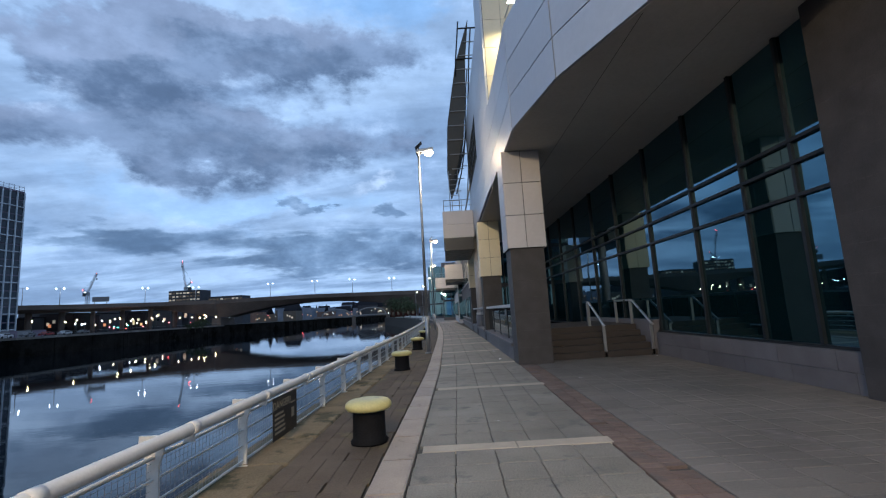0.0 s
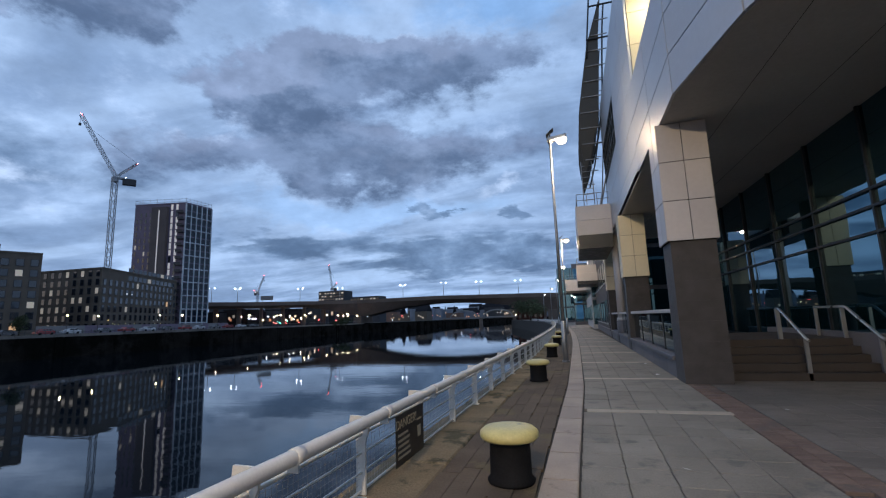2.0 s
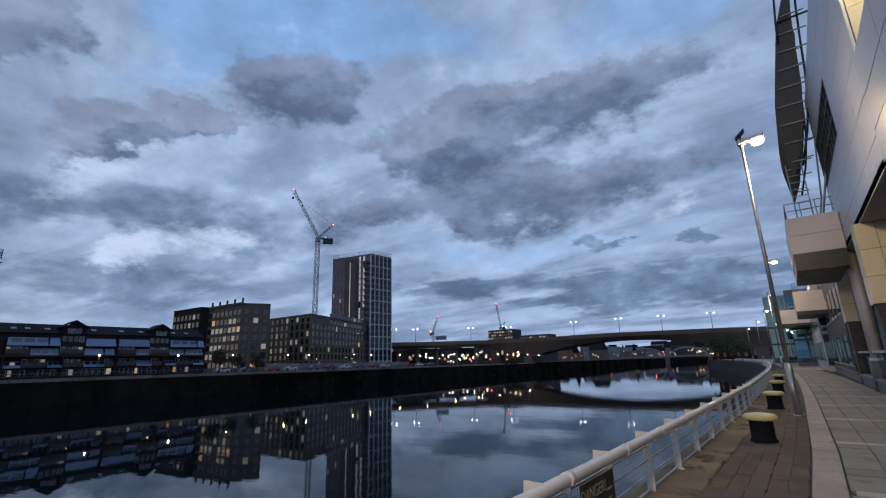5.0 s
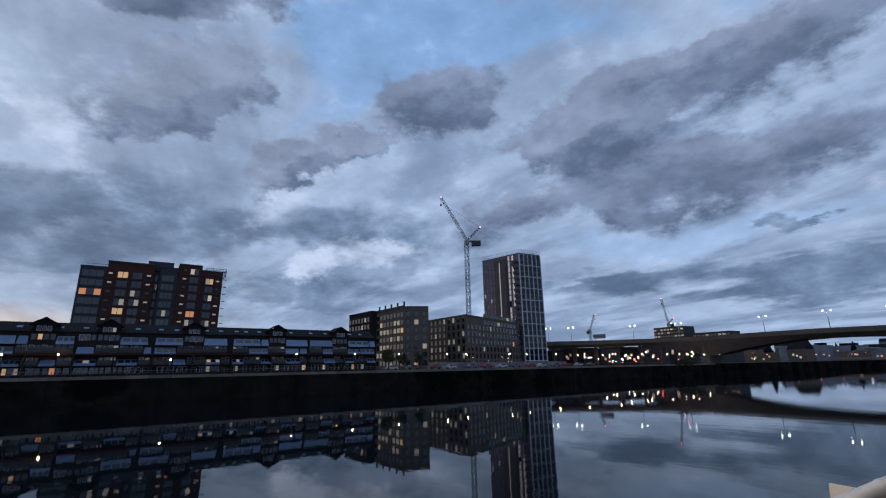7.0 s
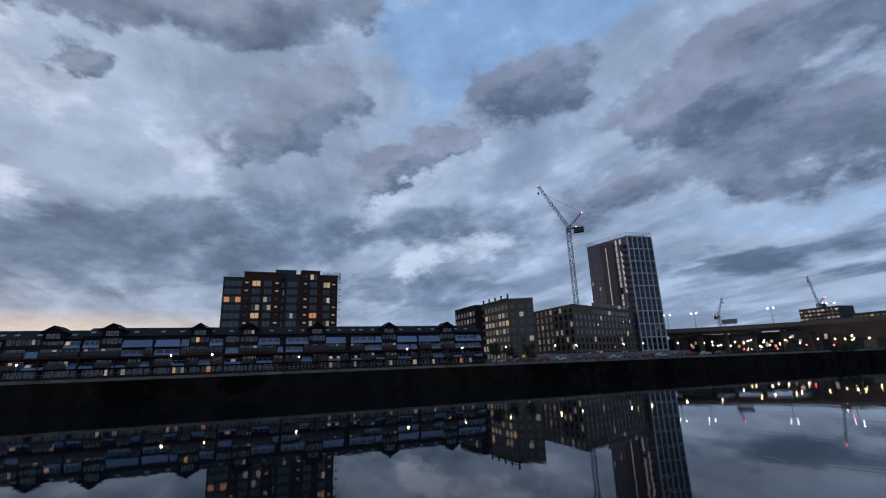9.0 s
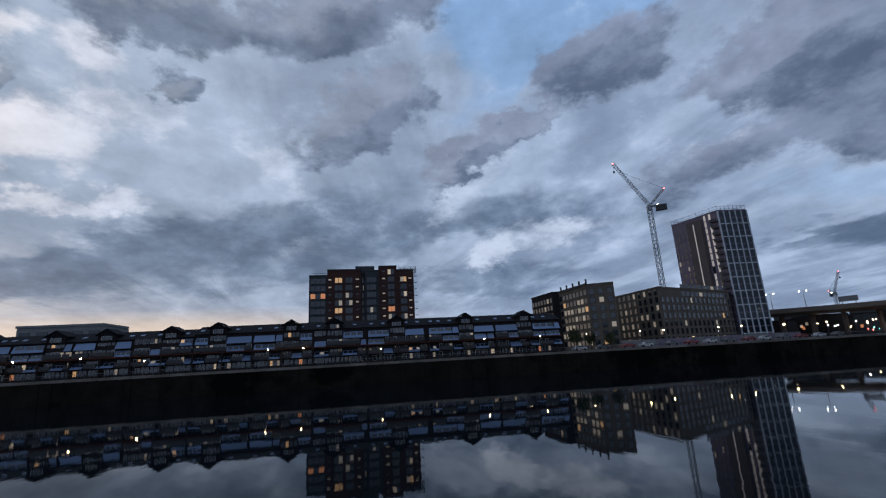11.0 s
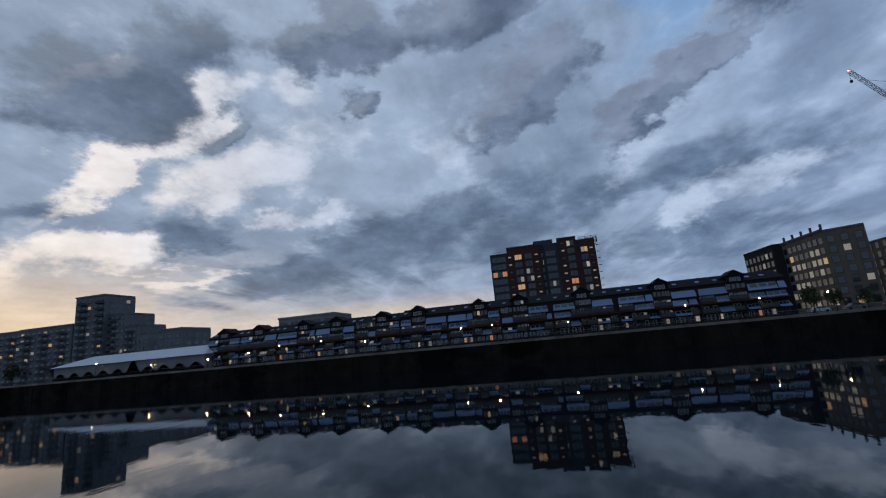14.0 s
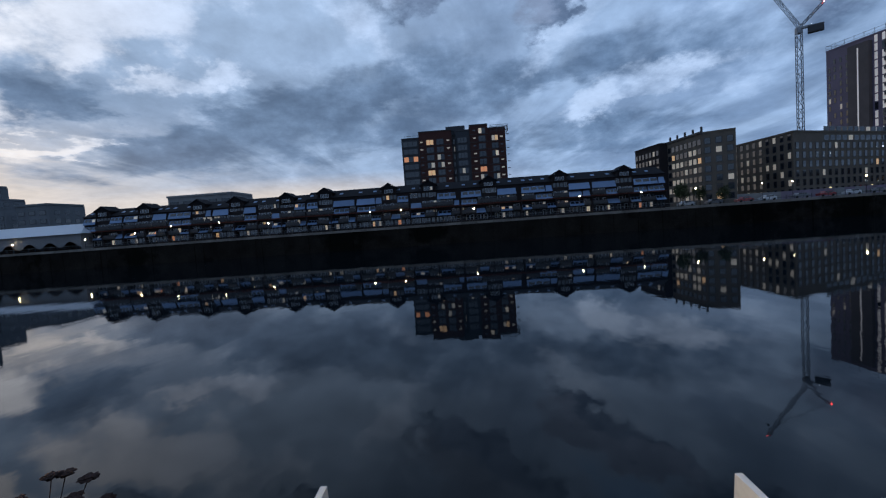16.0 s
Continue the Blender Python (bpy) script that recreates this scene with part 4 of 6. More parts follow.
concrete_mat = surface("bridge_concrete", (0.125, 0.100, 0.085), 0.85, vary=0.2, scale=0.1, fine=2)
crane_white = surface("crane_lattice_paint", (0.24, 0.25, 0.27), 0.5, vary=0.1)
roof_white = surface("white_sheet_roof", (0.42, 0.45, 0.50), 0.45, vary=0.06, scale=0.3, fine=4)
red_stone = surface("scalloped_red_brick", (0.13, 0.070, 0.055), 0.85, vary=0.2, scale=0.4, fine=6)


def lit(p_warm, p_dim=0.0):
    r = random.random()
    if r < p_warm:
        return random.choice((lit_room, lit_room, lit_room_pale, lit_orange))
    return lit_dim if r < p_warm + p_dim else far_glass


# riverside terrace: gabled brick houses with sky-tinted metal balconies
TX = -125.0
cuts = [-104, -92, -79, -66, -53, -39, -25, -10, 4, 20.5, 39.5, 59.3]
gables = [-98, -85.5, -70, -59, -44.5, -33.5, -15.5, -4.5, 12, 31.3, 48.6]
random.seed(21)
for i, (ya, yb) in enumerate(zip(cuts, cuts[1:])):
    house = thing("terrace_house", "dark brick riverside house with sky-tinted metal balconies and gabled dormer", "terraced house", "riverside terrace", at=(TX, (ya + yb) / 2, FAR_TOP))
    L = (yb - ya) / 2
    drop = -0.5 if ya < -50 else 0.0
    eave, ridge = 9.3 + drop, 11.6 + drop
    bm = bmesh.new()
    box(bm, -11, 0, -L, L, 0, eave)
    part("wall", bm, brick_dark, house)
    bm = bmesh.new()
    quad(bm, (0.5, -L, eave), (0.5, L, eave), (-5.0, L, ridge), (-5.0, -L, ridge))
    quad(bm, (-5.0, -L, ridge), (-5.0, L, ridge), (-11.5, L, eave), (-11.5, -L, eave))
    quad(bm, (0.5, -L, eave), (-5.0, -L, ridge), (-11.5, -L, eave))
    quad(bm, (0.5, L, eave), (-5.0, L, ridge), (-11.5, L, eave))
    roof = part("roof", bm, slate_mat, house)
    # roof lights
    y = -L + 1.2
    while y < L - 1:
        bm = bmesh.new()
        box(bm, -0.5, 0.5, -0.45, 0.45, 0, 0.08, 0, Matrix.Translation((-1.9, y, eave + 1.02)) @ Matrix.Rotation(radians(22.7), 4, "Y"))
        part("rooflight", bm, sky_tinted_metal, roof)
        y += random.choice((2.2, 3.2, 4.1))
    # gabled dormer
    g = gables[i] - (ya + yb) / 2
    bm = bmesh.new()
    for s in (-1.9, 1.9):
        box(bm, -3.5, 0.3, g + s - 0.1, g + s + 0.1, eave - 0.5, eave + 1.4)
    box(bm, -3.0, 0.1, g - 1.9, g + 1.9, eave - 0.5, eave + 1.4)
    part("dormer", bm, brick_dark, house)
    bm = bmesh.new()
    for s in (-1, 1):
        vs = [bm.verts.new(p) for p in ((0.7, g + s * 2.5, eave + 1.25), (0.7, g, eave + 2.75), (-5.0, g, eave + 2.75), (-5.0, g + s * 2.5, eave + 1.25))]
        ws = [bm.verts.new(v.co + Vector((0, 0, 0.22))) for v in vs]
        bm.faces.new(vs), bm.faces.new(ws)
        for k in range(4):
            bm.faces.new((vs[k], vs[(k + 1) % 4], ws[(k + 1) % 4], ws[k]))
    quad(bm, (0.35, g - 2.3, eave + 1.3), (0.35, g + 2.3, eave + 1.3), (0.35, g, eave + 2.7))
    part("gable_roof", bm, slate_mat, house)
    for k in range(3):
        bm = bmesh.new()
        yy = g - 1.2 + k * 0.85
        box(bm, 0.3, 0.36, yy, yy + 0.7, eave + 0.1, eave + 1.1)
        w = part("window", bm, white_frame, house)
        bm = bmesh.new()
        box(bm, 0.365, 0.375, yy + 0.08, yy + 0.62, eave + 0.18, eave + 1.02)
        part("pane", bm, lit(0.03, 0.04), w)
    # red string course
    bm = bmesh.new()
    box(bm, 0.0, 1.3, -L, L, 4.45, 4.75)
    part("string_course", bm, brick_red, house, "red painted balcony beam")
    for s in (-L + 0.15, 0.0):
        bm = bmesh.new()
        box(bm, 0.0, 1.4, s - 0.15, s + 0.15, 0, 4.5)
        part("party_pier", bm, brick_dark, house)
    # each storey: runs of windows, balconies and sloping sky-tinted metal screens
    for z, hgt in ((0.15, 2.0), (2.35, 1.9), (5.0, 1.8), (7.2, 1.9)):
        y, turn = -L + 0.3, i
        while y < L - 1.0:
            run = random.choice((5.2, 6.4, 7.4) if z > 7 else (3.6, 4.4, 5.2) if z > 4 else (2.6, 3.2, 3.8))
            if z > 4.6 and y < g - 2.1:
                run = min(run, max(g - 2.1 - y, 1.0))
            elif z > 4.6 and y < g + 2.0:
                run = g + 2.1 - y
            run = min(run, L - 0.2 - y)
            near_g = abs(y + run / 2 - g) < 2.2 and z > 4.6
            turn += 1
            screened = (turn % 2 == 0) if z < 4 else (random.random() < (0.92 if z > 7 else 0.55))
            if z > 1 and screened and run > 1.2 and not near_g:
                out = 1.5 if z < 4.4 else 0.9
                low = -0.5 if z > 4.6 else -0.1
                bm = bmesh.new()
                vs = [bm.verts.new(p) for p in ((out, y, z + low), (out, y + run, z + low), (0.15, y + run - 0.15, z + 1.15), (0.15, y + 0.15, z + 1.15))]
                ws = [bm.verts.new(v.co + Vector((-0.08, 0, -0.06))) for v in vs]
                bm.faces.new(vs), bm.faces.new(ws)
                for k in range(4):
                    bm.faces.new((vs[k], vs[(k + 1) % 4], ws[(k + 1) % 4], ws[k]))
                scr = part("balcony_screen", bm, sky_tinted_metal, house, "sloping blue grey metal balcony screen with sky reflection in its colour")
                if run > 2.4 and random.random() < 0.75:
                    for k in range(3):
                        f0, f1 = 0.42, 0.88
                        t0, t1 = (k + 0.3) / 3.2, (k + 1.1) / 3.2
                        bm = bmesh.new()
                        pts = []
                        for fy, fz in ((t0, f0), (t1, f0), (t1, f1), (t0, f1)):
                            pts.append((out + (0.15 - out) * fz + 0.03, y + run * fy, z + low + (1.15 - low) * fz + 0.03))
                        quad(bm, *pts)
                        part("screen_window", bm, lit(0.04, 0.06), scr)
            else:
                n = max(1, int(run / 0.85))
                for k in range(n):
                    yy = y + k * run / n
                    bm = bmesh.new()
                    box(bm, 0.0, 0.06, yy + 0.06, yy + run / n - 0.06, z + 0.35, z + hgt - 0.25)
                    w = part("window", bm, white_frame if random.random() < 0.6 else dark_frame, house)
                    bm = bmesh.new()
                    box(bm, 0.064, 0.075, yy + 0.15, yy + run / n - 0.15, z + 0.45, z + hgt - 0.34)
                    part("pane", bm, lit(0.04 if z < 4 else 0.012, 0.05), w)
                if z > 1 and z < 6:
                    bm = bmesh.new()
                    box(bm, 0.0, 1.2, y, y + run, z - 0.12, z + 0.02)
                    part("balcony_guard", plate(1.13, 1.17, y, y + run, z + 0.1, z + 0.98), dark_frame, house)
                    part("balcony", bm, dark_frame, house, "dark railed balcony")
            y += run + 0.15
# railing on the far quay
far_rail = thing("quay_railing", "pale steel railing along the opposite quay", "railing", at=(FAR_WALL - 0.3, 0, FAR_TOP))
for z in (0.55, 1.05):
    bm = bmesh.new()
    box(bm, -0.04, 0.04, -260, 228, z - 0.035, z + 0.035)
    part("bar", bm, grey_render if z < 1 else pale_render, far_rail)
bm = bmesh.new()
for k in range(244):
    box(bm, -0.04, 0.04, -259.9 + 2 * k, -259.82 + 2 * k, 0, 1.05)
tagged(part("baluster_run", bm, grey_render, far_rail), kind="stuff")


def slab_block(name, label, corner, u, v, lu, lv, height, mat, group="", floors=0, z0=FAR_TOP, roof_rail=False):
    """A block whose front corner stands at corner, with faces lu along u and lv along v (unit plan vectors)."""
    ob = thing(name, label, "building", group, at=(corner[0], corner[1], z0))
    u, v = Vector((*u, 0)).normalized(), Vector((*v, 0)).normalized()
    bm = bmesh.new()
    lo4 = [bm.verts.new(p) for p in (Vector(), u * lu, u * lu + v * lv, v * lv)]
    hi4 = [bm.verts.new(p.co + Vector((0, 0, height))) for p in lo4]
    bm.faces.new(lo4), bm.faces.new(hi4)
    for i in range(4):
        bm.faces.new((lo4[i], lo4[(i + 1) % 4], hi4[(i + 1) % 4], hi4[i]))
    part("wall", bm, mat, ob)
    bm = bmesh.new()
    for a, b2 in ((Vector(), u * lu), (Vector(), v * lv)):
        flat_bar(bm, a + Vector((0, 0, height + 0.25)), b2 + Vector((0, 0, height + 0.25)), 0.4, 0.5)
    part("parapet", bm, mat, ob)
    return ob, u, v


def face_grid(ob, org, d, length, z_list, n, wfrac, hfrac, frame_mat, chance, out, dim=0.0, frame=0.12, name="window", glass=None):
    """Framed windows on one face: org start, d along the face, out outward."""
    z_step = z_list[1] - z_list[0] if len(z_list) > 1 else 3.0
    for z in z_list:
        for k in range(n):
            w = length / n * wfrac
            c = org + d * (length * (k + 0.5) / n) + out * 0.03
            bm = bmesh.new()
            m = Matrix.Translation((c.x, c.y, z)) @ Matrix(((d.x, -out.x, 0, 0), (d.y, -out.y, 0, 0), (0, 0, 1, 0), (0, 0, 0, 1)))
            box(bm, -w / 2 - frame, w / 2 + frame, -0.06, 0.06, -frame, z_step * hfrac + frame, 0, m)
            win = part(name, bm, frame_mat, ob)
            bm = bmesh.new()
            box(bm, -w / 2, w / 2, -0.09, -0.065, 0, z_step * hfrac, 0, m)
            part("pane", bm, glass if glass and random.random() > chance + dim else lit(chance, dim), win)


# tall apartment tower with a pale grid on its river face
random.seed(31)
tower, u, v = slab_block("apartment_tower", "tall new apartment tower with pale grid facade", (-162, 154), (-1, -0.22), (0.1, 1), 23.5, 13.2, 55, purple_wrap)
face_grid(tower, Vector(), v, 13.2, [2.95 + 2.9 * i for i in range(18)], 5, 0.80, 0.80, dark_frame, 0.006, Vector((1, -0.1, 0)).normalized(), 0.01, glass=tower_glass)
for k in range(6):
    bm = bmesh.new()
    p = v * (13.2 * k / 5)
    box(bm, -0.3, 0.3, -0.17, 0.17, 0, 55, 0, Matrix.Translation(p + Vector((0.2, 0, 0))))
    part("grid_pier", bm, grid_white, tower)
for i in range(1, 19, 2):
    bm = bmesh.new()
    flat_bar(bm, Vector((0.35, 0, 2.9 * i)), v * 13.2 + Vector((0.35, 0, 2.9 * i)), 0.4, 0.30)
    part("grid_beam", bm, grid_white, tower)
side = u.cross(Vector((0, 0, 1)))
side = side if side.y < 0 else -side
# river-side return: stacked balconies at the corner, tall lit strips, a blank stair core, a panelled wing with slots
for i in range(18):
    bm = bmesh.new()
    z = 1.4 + 2.9 * i
    flat_bar(bm, u * 0.2 + side * 0.7 + Vector((0, 0, z)), u * 3.0 + side * 0.7 + Vector((0, 0, z)), 1.4, 0.22)
    deck_ob = part("balcony", bm, dark_frame, tower, "dark railed corner balcony")
    bm = bmesh.new()
    flat_bar(bm, u * 0.2 + side * 1.36 + Vector((0, 0, z + 0.65)), u * 3.0 + side * 1.36 + Vector((0, 0, z + 0.65)), 0.06, 0.95)
    part("guard", bm, dark_frame, deck_ob)
for k, c in enumerate((3.9, 6.3)):
    for i in range(18):
        bm = bmesh.new()
        z = 3.0 + 2.9 * i
        flat_bar(bm, u * c + side * 0.06 + Vector((0, 0, z)), u * c + side * 0.06 + Vector((0, 0, z + 2.5)), 1.15, 0.12)
        part("strip_window", bm, lit_strip if random.random() < (0.8 if k else 0.55) else far_glass, tower)
flank = Matrix(((u.x, side.x, 0, 0), (u.y, side.y, 0, 0), (0, 0, 1, 0), (0, 0, 0, 1)))
bm = bmesh.new()
box(bm, 0, 7.0, 0.0, 1.6, 0, 53.5, 0, Matrix.Translation(u * 7.6) @ flank)
part("stair_core", bm, core_board, tower)
bm = bmesh.new()
box(bm, 3.3, 3.75, 1.6, 1.66, 14, 52, 0, Matrix.Translation(u * 7.6) @ flank)
part("core_glazing", bm, lit_strip, tower, "narrow lit stair window")
for k, c in enumerate((16.0, 18.2, 20.4, 22.3)):
    for i in range(17):
        if random.random() < 0.85:
            bm = bmesh.new()
            z = 3.2 + 2.9 * i
            box(bm, c - 0.35, c + 0.35, 0.0, 0.09, z, z + 1.9, 0, flank)
            part("slot_window", bm, far_glass if random.random() < 0.9 else lit_dim, tower)
bm = bmesh.new()
ring = [Vector(), u * 23.5, u * 23.5 + v * 13.2, v * 13.2]
for a, b2 in zip(ring, ring[1:] + ring[:1]):
    for z in (56.0, 57.2):
        flat_bar(bm, a + Vector((0, 0, z)), b2 + Vector((0, 0, z)), 0.09, 0.09)
    for k in range(7):
        p = a.lerp(b2, k / 7)
        flat_bar(bm, p + Vector((0, 0, 55)), p + Vector((0, 0, 57.6)), 0.1, 0.1)
part("roof_scaffold", bm, crane_white, tower, "scaffold guard rail on the roof")

# mid-rise blocks beside the tower
blk, u, v = slab_block("apartment_block", "tan brick apartment block with rows of tall windows", (-143, 106), (-1, -0.05), (-0.39, 0.92), 31, 50, 20, tan_brick, "riverside blocks")
side = Vector((u.y, -u.x, 0)) if -u.x < 0 else Vector((-u.y, u.x, 0))
side = Vector((0.05, -1, 0)).normalized()
face_grid(blk, Vector(), u, 31, [1.0 + 2.8 * i for i in range(7)], 10, 0.40, 0.66, dark_frame, 0.03, side, 0.16)
out = Vector((0.92, 0.39, 0))
face_grid(blk, Vector(), v, 50, [1.0 + 2.8 * i for i in range(6)], 16, 0.40, 0.66, dark_frame, 0.015, out, 0.05)
face_grid(blk, v * 14, v, 34, [17.6, 20.3], 11, 0.7, 0.55, pale_render, 0.0, out, 0.15)
blk, u, v = slab_block("apartment_block", "tall dark apartment block with lit windows", (-147, 81), (-1, -0.08), (0.5, 1), 20, 9, 22.2, tan_brick, "riverside blocks")
face_grid(blk, Vector(), u, 20, [1.5 + 2.9 * i for i in range(7)], 8, 0.66, 0.60, grey_render, 0.06, Vector((0.08, -1, 0)).normalized(), 0.30, 0.05)
face_grid(blk, Vector(), v, 9, [1.5 + 2.9 * i for i in range(7)], 3, 0.5, 0.6, dark_frame, 0.03, Vector((0.89, -0.45, 0)), 0.08)
bm = bmesh.new()
flat_bar(bm, Vector((0, 0, 22.7)), u * 20 + Vector((0, 0, 22.7)), 0.8, 0.6)
for k in range(5):
    flat_bar(bm, u * (4.5 * k) + Vector((0, 0, 22)), u * (4.5 * k) + Vector((0, 0, 24.4)), 0.5, 0.5)
part("roof_plant", bm, dark_frame, blk)
blk, u, v = slab_block("apartment_block", "dark brick apartment block set behind the terrace", (-168, 77), (-1, -0.1), (0.3, 1), 18, 8, 22.6, brick_dark, "riverside blocks")
face_grid(blk, Vector(), u, 18, [1.5 + 2.9 * i for i in range(7)], 7, 0.55, 0.6, dark_frame, 0.03, Vector((0.1, -1, 0)).normalized(), 0.25)

# high-rise flats behind the terrace
brown_brick = surface("high_rise_red_brick", (0.058, 0.027, 0.023), 0.85, vary=0.15, scale=0.3, fine=5)
random.seed(41)
hi_rise = thing("high_rise_flats", "dark brick high rise with lit windows behind the terrace", "building", at=(-178, 2.8, FAR_TOP))
glass_bay = surface("grey_blue_bay_panel", (0.022, 0.026, 0.034), 0.7, vary=0.15, scale=0.3, fine=5)
# each bay: span, height, wall, projection, wide windows and narrow slots across the bay
BAYS = ((-20.3, -13.4, 33.6, glass_bay, 0.0, ((-19.8, -14.0),), ()),
        (-13.4, -0.6, 35.6, brown_brick, 0.8, ((-10.6, -7.6), (-6.6, -3.7)), (-12.4, -2.0)),
        (-0.6, 1.0, 34.5, dark_frame, -1.5, ((-0.3, 0.7),), ()),
        (1.0, 6.5, 35.2, glass_bay, 0.2, ((1.6, 5.4),), ()),
        (6.5, 13.5, 36.7, brown_brick, 0.8, ((9.8, 12.6),), (8.3,)),
        (13.5, 20.3, 35.2, brown_brick, 0.4, ((14.8, 17.5),), (18.8,)))
for y0, y1, h, mt, dx, wide, slots in BAYS:
    bm = bmesh.new()
    box(bm, -16, dx, y0, y1, 0, h, 0.05)
    bay = part("bay", bm, mt, hi_rise)
    bm = bmesh.new()
    box(bm, -16.2, dx + 0.2, y0 - 0.1, y1 + 0.1, h, h + 0.35)
    part("parapet", bm, dark_frame, bay)
    for i in range(3, 12):
        z = 1.2 + 2.95 * i
        if z > h - 2:
            continue
        for ya, yb in wide:
            bm = bmesh.new()
            box(bm, dx, dx + 0.10, ya, yb, z - 0.25, z + 1.95)
            part("window", bm, dark_frame, bay)
            n = 3 if yb - ya > 3.5 else 2
            room = random.choice((lit_room, lit_room_pale, lit_orange)) if random.random() < (0.30 if mt is brown_brick else 0.06) else None
            for k in range(n):
                w = (yb - ya - 0.2) / n
                bm = bmesh.new()
                box(bm, dx + 0.104, dx + 0.12, ya + 0.1 + k * w + 0.07, ya + 0.1 + (k + 1) * w - 0.07, z - 0.1, z + 1.8)
                part("pane", bm, room if room and random.random() < 0.75 else (lit_dim if random.random() < 0.10 else far_glass), bay)
        for c in slots:
            bm = bmesh.new()
            box(bm, dx, dx + 0.05, c - 0.55, c + 0.55, z + 0.9, z + 1.4)
            part("slot_window", bm, lit_dim if random.random() < 0.5 else far_glass, bay)
        bm = bmesh.new()
        box(bm, dx - 0.02, dx + 0.16, y0, y1, z - 0.45, z - 0.30)
        part("floor_band", bm, dark_frame, bay)
bm = bmesh.new()
box(bm, -12, -1.0, -2.7, 4.8, 34.0, 37.4, 0.05)
part("lift_house", bm, glass_bay, hi_rise)
bars = []
for z in [34.2 + 0.55 * k for k in range(5)]:
    bars += [((0.4, 14.5, z), (0.4, 21.3, z), 0.12, 0.12), ((0.4, 21.3, z), (-7, 21.3, z), 0.12, 0.12)]
bars += [((0.4, y, 33.5), (0.4, y, 36.6), 0.12, 0.12) for y in (14.6, 17, 19.2, 21.3)]
bars += [((0.4, 20.6, 4 + 2.6 * z), (0.4, 21.6, 4 + 2.6 * z), 0.9, 0.15) for z in range(12)]
for bar in bars:
    bm = bmesh.new()
    flat_bar(bm, *bar)
    part("pergola_bar", bm, dark_frame, hi_rise, "dark metal bar of the roof frame")
bm = bmesh.new()
for z in (33.9, 34.6):
    flat_bar(bm, (0.2, -19, z), (0.2, -13, z), 0.1, 0.1)
part("roof_guard", bm, dark_frame, hi_rise)

# luffing tower crane
def lattice(bm, a, b, w, n, t):
    a, b = Vector(a), Vector(b)
    d = (b - a).normalized()
    s = d.cross(Vector((0.3, 1, 0.2))).normalized() * w / 2
    r = d.cross(s).normalized() * w / 2
    corners = (s + r, s - r, -s - r, -s + r)
    for c in corners:
        flat_bar(bm, a + c, b + c, t, t)
    for k in range(n):
        p, q = a.lerp(b, k / n), a.lerp(b, (k + 1) / n)
        for i in range(4):
            flat_bar(bm, p + corners[i], q + corners[(i + 1) % 4], t * 0.7, t * 0.7)
            flat_bar(bm, p + corners[i], p + corners[(i + 1) % 4], t * 0.7, t * 0.7)


def tower_crane(at, mast_h, jib, back, scale, label):
    c = thing("tower_crane", label, "crane", "tower cranes", at=at)
    lat = Vector((-at[1], at[0], 0)).normalized()      # sideways as seen across the river
    bm = bmesh.new()
    lattice(bm, (0, 0, 0), (0, 0, mast_h), 1.9 * scale, int(mast_h / (3.6 * scale)), 0.20 * scale)
    part("mast", bm, crane_white, c)
    bm = bmesh.new()
    lattice(bm, (0, 0, mast_h + 1), lat * jib[0] + Vector((0, 0, mast_h + jib[1])), 1.15 * scale, 14, 0.14 * scale)
    part("jib", bm, crane_white, c)
    top = lat * back[0] + Vector((0, 0, mast_h + back[1]))
    bm = bmesh.new()
    lattice(bm, (0, 0, mast_h), top, 0.8 * scale, 5, 0.15 * scale)
    flat_bar(bm, Vector((0, 0, mast_h)), lat * back[0] + Vector((0, 0, mast_h - 0.5)), 1.6 * scale, 0.8 * scale)
    part("counter_frame", bm, crane_white, c)
    bm = bmesh.new()
    flat_bar(bm, lat * (back[0] * 0.35) + Vector((0, 0, mast_h - 1.6 * scale)), lat * back[0] + Vector((0, 0, mast_h - 1.6 * scale)), 2.4 * scale, 2.6 * scale)
    part("counterweight", bm, dark_frame, c)
    bm = bmesh.new()
    flat_bar(bm, top, lat * jib[0] * 0.8 + Vector((0, 0, mast_h + jib[1] * 0.8)), 0.10 * scale, 0.10 * scale)
    part("pendant_line", bm, dark_frame, c)
    tip = lat * jib[0] + Vector((0, 0, mast_h + jib[1]))
    bm = bmesh.new()
    rod(bm, tip, tip - Vector((0, 0, 4.2 * scale)), 0.06 * scale, n=6)
    box(bm, -0.4 * scale, 0.4 * scale, -0.4 * scale, 0.4 * scale, -5.4 * scale, -4.2 * scale, 0.1, Matrix.Translation(tip))
    part("hook_block", bm, dark_frame, c)
    bm = bmesh.new()
    box(bm, -1.0 * scale, 1.0 * scale, -1.0 * scale, 1.0 * scale, -2.2 * scale, 0.4 * scale, 0.15, Matrix.Translation((0, 0, mast_h)))
    part("slewing_cab", bm, crane_white, c)
    for p, mt, r in ((lat * jib[0] + Vector((0, 0, mast_h + jib[1])), red_lamp, 0.35), (top, red_lamp, 0.35), (lat * back[0] * 0.5 + Vector((0, 0, mast_h)), cool_lamp, 0.55)):
        bm = bmesh.new()
        bmesh.ops.create_icosphere(bm, subdivisions=1, radius=r * scale, matrix=Matrix.Translation(p))
        part("beacon", bm, mt, c, "small glowing beacon")
    return c


tower_crane((-196, 147, FAR_TOP), 69.0, (14.0, 27.0), (-8.0, 8.0), 1.0, "tall white luffing tower crane behind the apartment block")
tower_crane((-437, 545, FAR_TOP), 48.0, (-8.0, 24.0), (5.0, 3.0), 1.5, "distant white tower crane with red lights")
